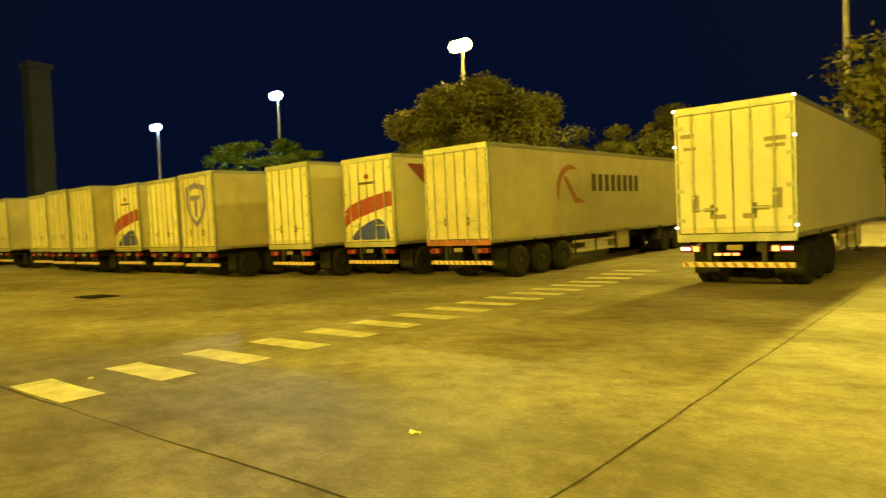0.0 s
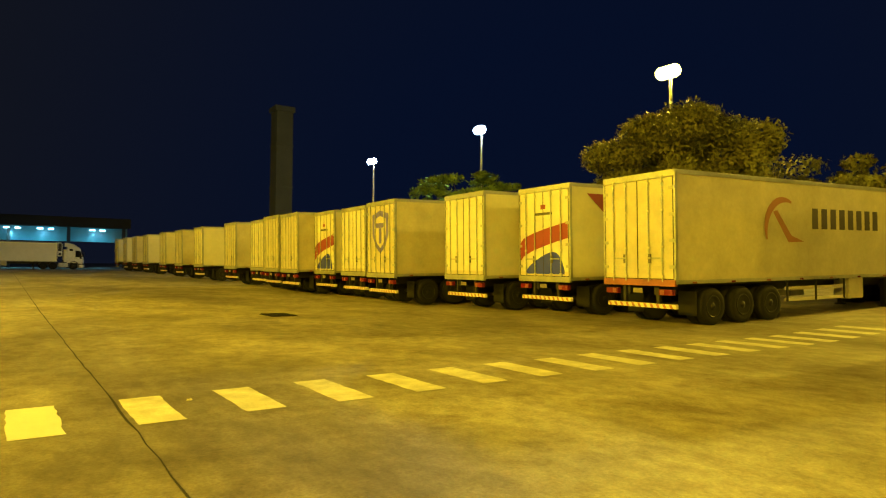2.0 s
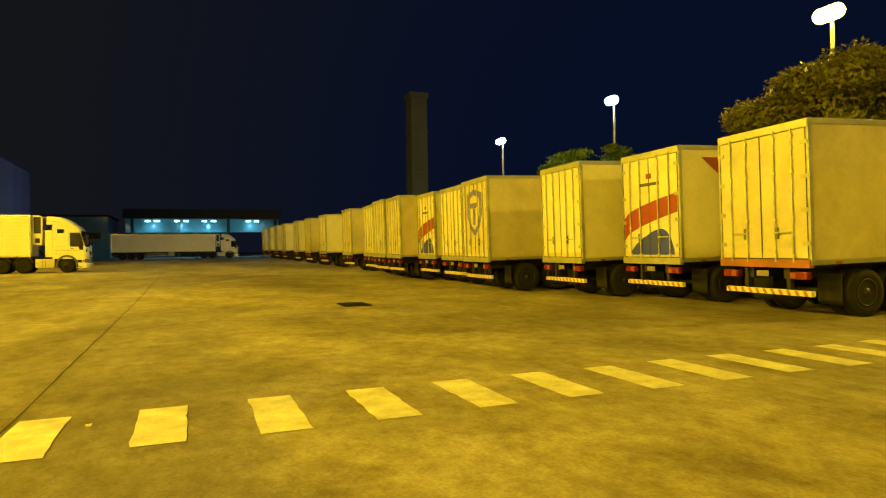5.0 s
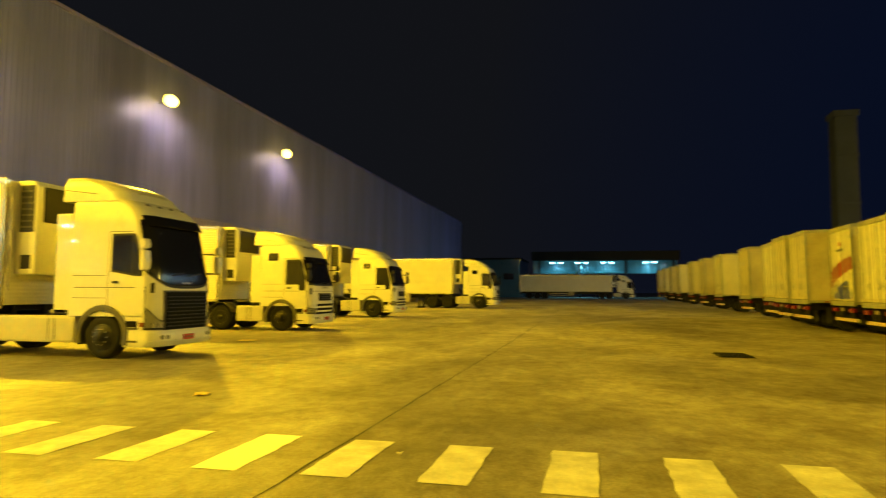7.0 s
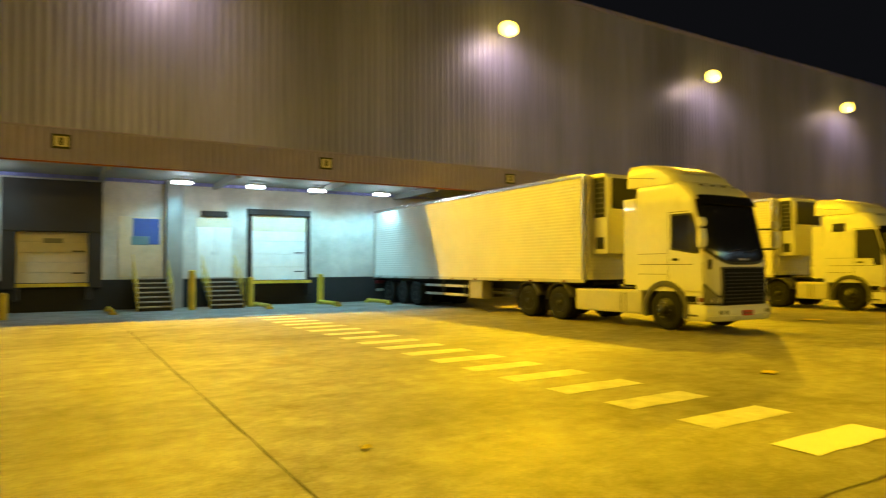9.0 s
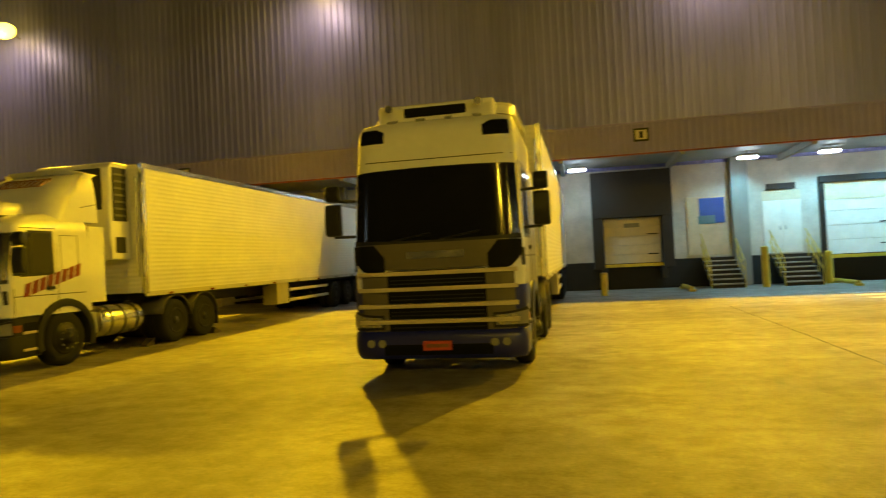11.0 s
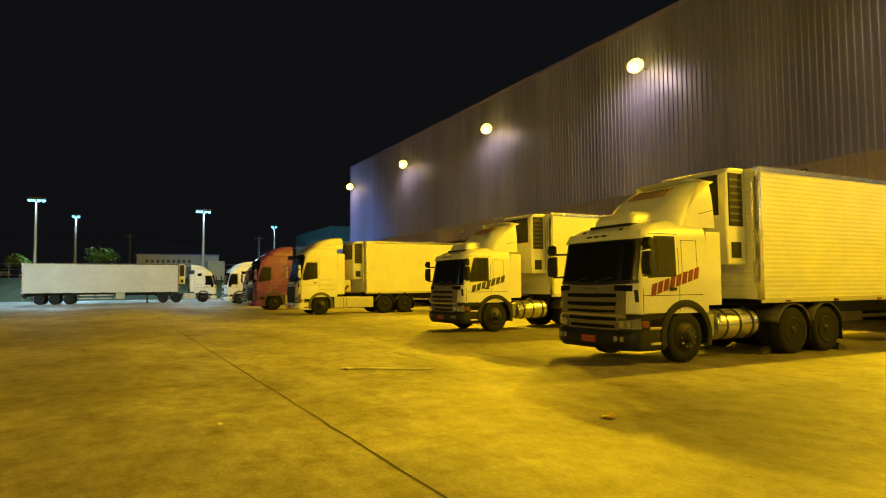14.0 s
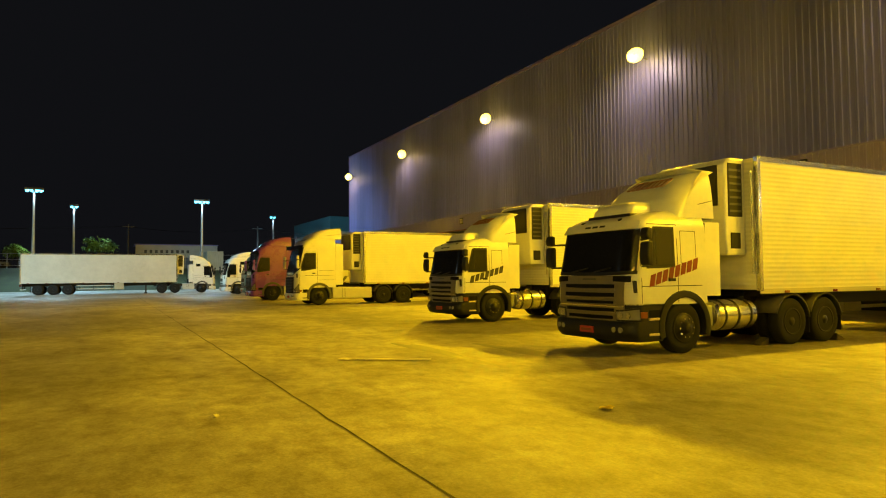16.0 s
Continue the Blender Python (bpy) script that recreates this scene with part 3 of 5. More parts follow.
def put_wheel(proto, parent, x, y, flip):
    """Outer face at x; flip for the side that faces -x."""
    m = pose(x, y, 0.52, 0, 0, 180 if flip else 0)
    w = share(proto, parent, m)
    for piece in proto.children:
        r = piece.copy()
        scene.collection.objects.link(r)
        r.parent = w
    return w


# ---- trailers ----


def bars(parent, x, y0, y1, z0, z1, n, material, out, label, slope=0.0, name="lettering_bar"):
    """Plain upright bars of the size of the lettering, on a side wall at x."""
    for k in range(n):
        a = y0 + (y1 - y0) * (k + 0.2) / n
        b = y0 + (y1 - y0) * (k + 0.8) / n
        za, zb = z0 + slope * (a - y0), z1 + slope * (a - y0)
        xs = sorted((x, x + out * 0.008))
        bm = box(xs[0], xs[1], min(a, b), max(a, b), za, zb)
        part(name, bm, material, parent, label if k == 0 else "")


def arc_band(cx, cz, r0, r1, a0, a1, y, out, n=14):
    bm = bmesh.new()
    prev = None
    for k in range(n + 1):
        a = radians(a0 + (a1 - a0) * k / n)
        t = k / n
        rr1 = r0 + (r1 - r0) * math.sin(math.pi * (0.08 + 0.84 * t))
        q = (bm.verts.new((cx + r0 * math.cos(a), y, cz + r0 * math.sin(a))), bm.verts.new((cx + rr1 * math.cos(a), y, cz + rr1 * math.sin(a))))
        if prev:
            bm.faces.new((prev[0], q[0], q[1], prev[1]))
        prev = q
    r = bmesh.ops.extrude_face_region(bm, geom=bm.faces[:])
    bmesh.ops.translate(bm, verts=[g for g in r["geom"] if isinstance(g, bmesh.types.BMVert)], vec=(0, out, 0))
    bmesh.ops.recalc_face_normals(bm, faces=bm.faces[:])
    return bm


def strip(low, high, u0, u1, y, n=14):
    """A thin shape on the rear doors between two curves, u running from one edge to the other."""
    bm = bmesh.new()
    prev = None
    for k in range(n + 1):
        u = u0 + (u1 - u0) * k / n
        x = 1.2 - 2.4 * u
        q = (bm.verts.new((x, y, low(u))), bm.verts.new((x, y, max(high(u), low(u) + 0.01))))
        if prev:
            bm.faces.new((prev[0], q[0], q[1], prev[1]))
        prev = q
    r = bmesh.ops.extrude_face_region(bm, geom=bm.faces[:])
    bmesh.ops.translate(bm, verts=[g for g in r["geom"] if isinstance(g, bmesh.types.BMVert)], vec=(0, 0.006, 0))
    bmesh.ops.recalc_face_normals(bm, faces=bm.faces[:])
    return bm


def trailer(m, label, L=14.6, top=4.2, body=None, reefer=False, axles=3, logo="", lights=False, guard="rail"):
    """A box semi-trailer. Front at y 0, rear doors at y L."""
    body = body or M_BOX
    root = thing("semi_trailer", m, label, "trailer", "parked trailers")
    h, fl = 1.29, 1.22
    part("box_body", box(-h, h, 0.03, L - 0.06, fl + 0.02, top, 0.03), body, root)
    for s in (-1, 1):
        x0, x1 = sorted((s * (h - 0.01), s * (h + 0.015)))
        part("bottom_rail", box(x0, x1, 0.0, L, fl - 0.06, fl + 0.05, 0.006), M_BOX if reefer else M_STEEL, root)
        part("top_rail", box(x0, x1, 0.0, L, top - 0.10, top + 0.02, 0.006), M_STEEL if not reefer else M_ALU, root)
        for y in (0.0, L - 0.1):
            part("corner_post", box(min(s * (h - 0.09), s * (h + 0.02)), max(s * (h - 0.09), s * (h + 0.02)), y, y + 0.1, fl, top + 0.01, 0.012), M_ALU if reefer else M_STEEL, root)
        for k in range(9):
            y = 0.8 + k * (L - 1.6) / 8
            part("side_marker", box(min(s * (h + 0.015), s * (h + 0.03)), max(s * (h + 0.015), s * (h + 0.03)), y, y + 0.16, fl - 0.05, fl + 0.0, 0.004), M_RED if k % 2 else M_AMBER, root)
    # rear frame and doors
    part("rear_header", box(-h, h, L - 0.08, L + 0.02, top - 0.16, top + 0.02, 0.012), M_STEEL, root)
    part("rear_sill", box(-h, h, L - 0.08, L + 0.04, fl - 0.12, fl + 0.06, 0.012), M_ORANGE if logo == "crescent" else M_STEEL, root)
    for s in (-1, 1):
        a, b = sorted((s * 0.012, s * (h - 0.07)))
        d = part("rear_door", box(a, b, L - 0.05, L - 0.002, fl + 0.07, top - 0.17, 0.012), body, root)
        for f in (0.30, 0.72):
            xr = s * (0.07 + (h - 0.16) * f)
            part("lock_rod", tube((xr, L + 0.03, fl), (xr, L + 0.03, top - 0.1), 0.022, 6), M_STEEL, d)
            for z in (fl + 0.12, fl + 0.9, fl + 1.9, top - 0.3):
                part("rod_guide", box(xr - 0.045, xr + 0.045, L + 0.0, L + 0.055, z, z + 0.05, 0.006), M_BOXOLD, d)
        for z in (fl + 0.35, fl + 1.05, fl + 1.75, top - 0.5):
            part("hinge", box(min(s * (h - 0.18), s * (h + 0.0)), max(s * (h - 0.18), s * (h + 0.0)), L, L + 0.025, z, z + 0.09, 0.006), M_STEEL, d)
        part("lock_handle", box(s * 0.45 - 0.05, s * 0.45 + 0.05, L + 0.02, L + 0.05, fl + 0.5, fl + 0.75, 0.01), M_GREY, d)
        part("handle_bar", box(s * 0.62 - 0.22, s * 0.62 + 0.22, L + 0.045, L + 0.065, fl + 0.62, fl + 0.66, 0.006), M_STEEL, d)
        part("dirt_skirt", box(a, b, L - 0.001, L + 0.002, fl + 0.09, fl + 0.22), M_BOXOLD, d, "grimy foot of the door")
        xa, xb = sorted((s * 0.75, s * 1.2))
        lamp = part("tail_lamp", box(xa, xb, L - 0.1, L + 0.03, 0.86, 1.02, 0.012), M_RED, root, "red and amber tail lamp cluster")
        part("amber_lens", box(s * 0.86 - 0.07, s * 0.86 + 0.07, L + 0.031, L + 0.045, 0.88, 1.0, 0.005), M_AMBER if not lights else M_TAIL, lamp)
        part("mudflap", box(s * 0.92 - 0.3, s * 0.92 + 0.3, L - 0.9, L - 0.885, 0.28, 0.95), M_RUBBER, root)
    for x in (-h + 0.055, 0.0, h - 0.055):
        part("door_gasket", box(x - 0.011, x + 0.011, L - 0.004, L + 0.006, fl + 0.07, top - 0.17), M_CHASSIS, root, "dark rubber door gasket")
    part("door_gasket", box(-h + 0.06, h - 0.06, L - 0.004, L + 0.005, fl + 0.062, fl + 0.085), M_CHASSIS, root)
    # underride bar with red and white chevrons
    bar = part("underride_bar", box(-1.22, 1.22, L - 0.18, L - 0.06, 0.50, 0.62, 0.01), M_BOX, root, "pale striped underride bar")
    for k in range(11):
        x = -1.15 + k * 0.22
        part("warning_stripe", panel([(x, L - 0.055, 0.505), (x + 0.09, L - 0.055, 0.505), (x + 0.15, L - 0.055, 0.615), (x + 0.06, L - 0.055, 0.615)], 0.004), M_BRAND_BROWN, bar)
    for s in (-1, 1):
        part("bar_bracket", box(s * 0.6 - 0.05, s * 0.6 + 0.05, L - 0.2, L - 0.1, 0.55, 1.15), M_CHASSIS, root)
    part("plate", box(-0.17, 0.17, L + 0.0, L + 0.02, 0.9, 1.03, 0.004), M_SILVER, root, "number plate with a plain dark bar")
    # running gear
    for s in (-1, 1):
        part("chassis_beam", box(s * 0.5 - 0.07, s * 0.5 + 0.07, 0.4, L - 0.15, 0.85, fl + 0.02), M_CHASSIS, root)
        part("landing_leg", box(s * 0.75 - 0.07, s * 0.75 + 0.07, 3.0, 3.14, 0.12, fl), M_CHASSIS, root)
        part("landing_foot", box(s * 0.75 - 0.14, s * 0.75 + 0.14, 2.93, 3.21, 0.0, 0.12, 0.02), M_CHASSIS, root)
    part("floor_pan", box(-0.95, 0.95, 0.5, L - 0.3, fl - 0.14, fl + 0.01), M_CHASSIS, root)
    for k in range(axles):
        y = L - 1.55 - 1.3 * (axles - 1 - k)
        for s in (-1, 1):
            put_wheel(DUAL, root, s * 1.26, y, s < 0)
        part("axle", tube((-1.0, y, 0.52), (1.0, y, 0.52), 0.08, 10), M_CHASSIS, root)
    y1 = L - 1.55 - 1.3 * (axles - 1) - 0.75
    for s in (-1, 1):
        if guard == "rail":
            for z in (0.52, 0.86):
                part("side_guard", box(s * 1.2 - 0.02, s * 1.2 + 0.02, y1 - 3.3, y1, z, z + 0.1, 0.008), M_BOX, root, "pale side guard rail")
            for y in (y1 - 3.2, y1 - 1.6, y1 - 0.1):
                part("guard_post", box(s * 1.2 - 0.06, s * 1.2 - 0.021, y, y + 0.06, 0.52, fl), M_CHASSIS, root)
        part("side_locker", box(s * 1.0 - 0.25, s * 1.0 + 0.25, y1 - 4.3, y1 - 3.45, 0.48, fl - 0.02, 0.03), M_BOXOLD, root, "pale pallet locker under the floor")
    if reefer:
        u = part("cooling_unit", loft([(-0.62, 2.0), (-0.66, 2.5), (-0.66, top - 0.15), (-0.5, top), (0.0, top), (0.0, 2.0)], 0.98, 0.05), M_WHITE, root, "white cooling unit on the front wall")
        part("unit_grille", box(-0.8, 0.8, -0.70, -0.64, top - 1.05, top - 0.15, 0.02), M_PLASTIC, u)
        for s in (-1, 1):
            a, b = sorted((s * 0.96, s * 1.0))
            g = part("unit_side_vent", box(a, b, -0.56, -0.12, top - 1.3, top - 0.12, 0.015), M_PLASTIC, u, "black side grille")
            for k in range(7):
                z = top - 1.2 + k * 0.15
                part("vent_slat", box(min(s * 0.995, s * 1.015), max(s * 0.995, s * 1.015), -0.54, -0.14, z, z + 0.045), M_GREY, g)
            a, b = sorted((s * 0.97, s * 1.0))
            part("control_box", box(a, b, -0.5, -0.2, 2.15, 2.5, 0.01), M_PLASTIC, u)
            part("hand_rail", tube((s * 1.2, -0.08, 1.6), (s * 1.2, -0.08, top - 0.3), 0.02, 6), M_ALU, root)
    if lights:
        for s in (-1, 1):
            for z in (top - 0.05, top - 0.9, fl + 0.2):
                part("marker_lamp", box(s * (h + 0.005) - 0.03, s * (h + 0.005) + 0.03, L + 0.02, L + 0.05, z, z + 0.05), M_MARKER, root)
            part("lit_lamp", box(min(s * 1.0, s * 1.2), max(s * 1.0, s * 1.2), L + 0.046, L + 0.06, 0.91, 0.98, 0.004), M_MARKER, root, "lit pale tail lamp")
        for k in range(3):
            part("brake_lamp", box(-0.1 + 0.2 * k, 0.04 + 0.2 * k, L - 0.04, L + 0.045, 0.78, 0.84, 0.004), M_TAIL, root, "lit red lamp")
    yo = L + 0.0
    if lights:
        for x, z, wd, hg in ((1.0, 3.6, 0.16, 0.05), (0.95, 3.3, 0.14, 0.04), (-0.9, 3.35, 0.22, 0.05), (-0.9, 3.2, 0.2, 0.04), (0.85, 2.0, 0.09, 0.2), (-0.92, 2.05, 0.1, 0.22), (0.5, 1.85, 0.16, 0.05), (0.35, 1.68, 0.18, 0.05), (-0.35, 1.68, 0.15, 0.06), (-0.6, 1.85, 0.16, 0.05)):
            part("door_placard", box(x - wd, x + wd, yo, yo + 0.006, z - hg, z + hg, 0.002), M_SILVER, root, "grey door placard with unreadable print")
    if logo == "swoosh":
        part("red_band", strip(lambda u: 1.80 + 0.72 * u ** 0.6, lambda u: 2.42 + 0.62 * u ** 0.55, 0.0, 1.0, yo), M_BRAND_RED, root, "dark red curved band")
        part("blue_shape", strip(lambda u: 1.36, lambda u: 1.42 + 0.92 * max(0.0, (u - 0.12) / 0.82) ** 0.65 * (1 - max(0.0, (u - 0.12) / 0.82) ** 7), 0.13, 0.93, yo), M_BRAND_BLUE, root, "blue curved shape")
        part("logo_bar", box(-0.45, 0.45, yo, yo + 0.006, top - 0.95, top - 0.86), M_BRAND_DARK, root)
        part("logo_mark", box(-0.12, 0.12, yo, yo + 0.006, top - 0.75, top - 0.6), M_BRAND_RED, root)
    if logo == "swoosh":
        part("side_wedge", panel([(-h - 0.008, L - 0.75, top - 0.3), (-h - 0.008, L - 3.6, top - 2.6), (-h - 0.008, L - 3.6, top - 0.3)], 0.005), M_BRAND_RED, root, "dark red wedge")
    if logo == "shield":
        def shield(wide, tall, zc, y):
            pts = [(-wide, y, zc + tall * 0.42), (0, y, zc + tall * 0.52), (wide, y, zc + tall * 0.42), (wide, y, zc - tall * 0.05), (wide * 0.62, y, zc - tall * 0.32), (0, y, zc - tall * 0.5), (-wide * 0.62, y, zc - tall * 0.32), (-wide, y, zc - tall * 0.05)]
            return panel(pts, 0.004)
        mark = part("shield", shield(0.74, 1.75, 2.95, yo), M_SHIELD, root, "blue shield mark")
        part("shield_field", shield(0.52, 1.30, 2.95, yo + 0.006), M_BOXOLD, mark, "pale field of the shield")
        part("shield_bar", box(-0.40, 0.40, yo + 0.005, yo + 0.014, 3.14, 3.34), M_SHIELD, mark)
        part("shield_stem", box(-0.11, 0.11, yo + 0.005, yo + 0.014, 2.5, 3.13), M_SHIELD, mark)
        part("side_mark", box(-h - 0.006, -h, L - 7.4, L - 6.6, top - 1.2, top - 0.5), M_BRAND_BLUE, root)
    if logo == "crescent":
        # crescent and lettering bars on the long side
        bm = arc_band(0, 0, 0.95, 1.18, 75, 190, 0, 0.006)
        bmesh.ops.rotate(bm, verts=bm.verts[:], cent=(0, 0, 0), matrix=Matrix.Rotation(-math.pi / 2, 3, "Z"))
        bmesh.ops.scale(bm, verts=bm.verts[:], vec=(1, -1.0, 1))
        bmesh.ops.translate(bm, verts=bm.verts[:], vec=(-h - 0.010, L - 4.9, 2.55))
        bmesh.ops.recalc_face_normals(bm, faces=bm.faces[:])
        for v in bm.verts:
            v.co.y = (L - 4.9) - (v.co.y - (L - 4.9))
        bmesh.ops.recalc_face_normals(bm, faces=bm.faces[:])
        part("crescent", bm, M_BRAND_BROWN, root, "brown crescent mark")
        part("crescent_tail", panel([(-h - 0.004, L - 4.25, 3.2), (-h - 0.004, L - 4.45, 3.25), (-h - 0.004, L - 5.15, 2.5), (-h - 0.004, L - 5.8, 2.32), (-h - 0.004, L - 5.0, 2.3)], 0.006), M_BRAND_BROWN, root)
        bars(root, -h, L - 6.15, L - 10.2, 2.72, 3.36, 8, M_BRAND_DARK, -1, "dark lettering drawn as plain bars")
        for s in (-1, 1):
            part("door_logo", box(s * 0.6 - 0.2, s * 0.6 + 0.2, yo, yo + 0.005, fl + 0.3, fl + 0.42), M_BOXOLD, root)
    return root


def on_slope(x, y_rear, L, turn=0.0):
    return pose(x, y_rear, ground_height(y_rear, x), -1.2, 0, turn) @ pose(0, -L, 0)


ROW = [
    (12.2, -11.56, 14.6, 4.18, "cream box trailer with a brown crescent and dark lettering", M_BOXOLD, "crescent", -4.2),
    (4.0, -11.05, 15.0, 4.25, "white box trailer with its rear lights lit", M_BOX, "lit", -2.8),
    (16.3, -11.85, 14.6, 4.27, "white box trailer with red and blue curved bands on its doors", M_BOX, "swoosh", -3.0),
    (19.5, -10.9, 14.6, 4.24, "plain white box trailer with double rear doors", M_BOX, "", -3.0),
    (23.7, -9.75, 14.6, 4.22, "cream box trailer with a blue shield on its doors", M_BOXOLD, "shield", -3.0),
    (26.9, -10.1, 14.6, 4.2, "plain white box trailer parked in the row", M_BOX, "", -2.0),
    (30.3, -10.2, 14.6, 4.2, "white box trailer with red and blue curved bands on its doors", M_BOX, "swoosh", -2.0),
    (33.0, -9.4, 14.6, 4.2, "cream box trailer parked in the row", M_BOXOLD, "", -2.0),
    (35.7, -9.4, 14.6, 4.2, "cream box trailer parked in the row", M_BOXOLD, "", -2.0),
    (39.0, -9.7, 14.6, 4.12, "plain white box trailer parked in the row", M_BOX, "", -2.0),
    (44.6, -9.7, 14.6, 4.2, "cream box trailer parked in the row", M_BOXOLD, "", 0.0),
    (53.1, -9.7, 14.6, 4.2, "plain white box trailer parked in the row", M_BOX, "", 0.0),
    (60.0, -9.7, 14.6, 4.2, "cream box trailer parked in the row", M_BOXOLD, "", 0.0),
    (66.7, -9.7, 14.6, 4.2, "plain white box trailer parked in the row", M_BOX, "", 0.0),
    (75.7, -9.7, 14.6, 4.2, "plain white box trailer parked in the row", M_BOX, "", 0.0),
    (82.5, -9.7, 14.6, 4.2, "cream box trailer parked in the row", M_BOXOLD, "", 0.0),
    (89.5, -9.7, 14.6, 4.2, "plain white box trailer parked in the row", M_BOX, "", 0.0),
    (96.6, -9.7, 14.6, 4.2, "plain white box trailer parked in the row", M_BOX, "", 0.0),
]
for x, y, L, top, label, body, logo, turn in ROW:
    trailer(on_slope(x, y, L, turn), label, L, top, body, logo="" if logo == "lit" else logo, lights=logo == "lit")

# ---- tractors ----


class Shell:
    """A cab skin: rows of (height, front, half width), a flat back at depth and rounded front corners."""

    def __init__(self, rows, depth, rx=0.45, ry=0.26):
        self.rows, self.depth, self.rx, self.ry = rows, depth, rx, ry

    def at(self, z):
        r = self.rows
        if z <= r[0][0]:
            return r[0][1], r[0][2]
        for a, b in zip(r, r[1:]):
            if z <= b[0]:
                q = (z - a[0]) / max(1e-6, b[0] - a[0])
                return a[1] + (b[1] - a[1]) * q, a[2] + (b[2] - a[2]) * q
        return r[-1][1], r[-1][2]

    def front(self, v, z):
        f, half = self.at(z)
        x = v * half
        e = min(1.0, max(0.0, abs(x) - (half - self.rx)) / self.rx)
        return Vector((x, f + self.ry * (1 - math.sqrt(max(0.0, 1 - e * e))), z))

    def flank(self, s, y, z):
        f, half = self.at(z)
        e = min(1.0, max(0.0, (f + self.ry - y) / self.ry))
        return Vector((s * (half - self.rx * (1 - math.sqrt(max(0.0, 1 - e * e)))), y, z))

    def body(self, z0, z1, levels=22):
        bm = bmesh.new()
        rings = []
        for j in range(levels + 1):
            z = z0 + (z1 - z0) * j / levels
            f, half = self.at(z)
            pts = [(half - 0.0, self.depth), (half, self.depth * 0.7 + f * 0.3), (half, self.depth * 0.35 + f * 0.65)]
            for k in range(10):
                a = math.pi / 2 * (1 - k / 9)
                pts.append((half - self.rx + self.rx * math.sin(a), f + self.ry * (1 - math.cos(a))))
            ring = pts + [(0.0, f)] + [(-x, y) for x, y in pts[::-1]]
            rings.append([bm.verts.new((x, y, z)) for x, y in ring])
        n = len(rings[0])
        for a, b in zip(rings, rings[1:]):
            for k in range(n):
                bm.faces.new((a[k], a[(k + 1) % n], b[(k + 1) % n], b[k])).smooth = True
        bm.faces.new(rings[0][::-1])
        bm.faces.new(rings[-1])
        bmesh.ops.recalc_face_normals(bm, faces=bm.faces[:])
        for e in bm.edges:
            if len(e.link_faces) == 2 and e.calc_face_angle(0) > 0.7:
                e.smooth = False
        return bm

    def sheet(self, place, u0, u1, lo, hi, proud=0.012, nu=16, nz=5, deep=0.02):
        """A panel that follows the skin: place(u, z) over u0..u1, between the heights lo and hi."""
        lo_f = lo if callable(lo) else (lambda u: lo)
        hi_f = hi if callable(hi) else (lambda u: hi)
        bm = bmesh.new()
        outer, inner = [], []
        for i in range(nu + 1):
            u = u0 + (u1 - u0) * i / nu
            a, b = lo_f(u), max(hi_f(u), lo_f(u) + 0.004)
            oc, ic = [], []
            for j in range(nz + 1):
                z = a + (b - a) * j / nz
                p = place(u, z)
                du = place(u + 0.004, z) - place(u - 0.004, z)
                dz = place(u, z + 0.004) - place(u, z - 0.004)
                nn = du.cross(dz)
                nn = nn.normalized() if nn.length > 1e-9 else Vector((0, -1, 0))
                if nn.dot(p - Vector((0, 1.3, z))) < 0:
                    nn = -nn
                oc.append(bm.verts.new(p + nn * proud))
                ic.append(bm.verts.new(p - nn * deep))
            outer.append(oc)
            inner.append(ic)
        for i in range(nu):
            for j in range(nz):
                bm.faces.new((outer[i][j], outer[i + 1][j], outer[i + 1][j + 1], outer[i][j + 1])).smooth = True
        rim = [(i, 0) for i in range(nu)] + [(nu, j) for j in range(nz)] + [(i, nz) for i in range(nu, 0, -1)] + [(0, j) for j in range(nz, 0, -1)]
        for (a, b), (c, d) in zip(rim, rim[1:] + rim[:1]):
            bm.faces.new((outer[a][b], outer[c][d], inner[c][d], inner[a][b]))
        bmesh.ops.recalc_face_normals(bm, faces=bm.faces[:])
        for e in bm.edges:
            if len(e.link_faces) == 2 and e.calc_face_angle(0) > 0.7:
                e.smooth = False
        return bm


CABS = {
    # screen bottom and top, roof, deflector top, depth, screen rake
    "tall": dict(b=1.98, t=3.36, roof=3.74, defl=4.42, depth=2.35, rake=0.34, rx=0.50, ry=0.30),
    "low": dict(b=1.66, t=2.56, roof=2.92, defl=3.85, depth=2.05, rake=0.20, rx=0.46, ry=0.24),
    "square": dict(b=1.95, t=3.0, roof=3.72, defl=4.2, depth=2.4, rake=0.12, rx=0.34, ry=0.18),
    "hood": dict(b=1.9, t=2.95, roof=3.45, defl=4.1, depth=2.3, rake=0.34, rx=0.50, ry=0.30),
}


def slanted_bars(parent, sh, s, y0, y1, z0, tall, n, material, label, slope):
    """Lettering drawn as leaning bars that climb along a door."""
    for k in range(n):
        a, b = y0 + (y1 - y0) * (k + 0.10) / n, y0 + (y1 - y0) * (k + 0.88) / n
        z = z0 + slope * (a - y0)
        lean = 0.05
        pts = [(a, z), (b, z + slope * (b - a)), (b + lean, z + slope * (b - a) + tall), (a + lean, z + tall)]
        q = [sh.flank(s, y, zz) + Vector((s * 0.003, 0, 0)) for y, zz in pts]
        part("lettering_bar", panel(q if s > 0 else q[::-1], 0.005), material, parent, label if k == 0 else "")


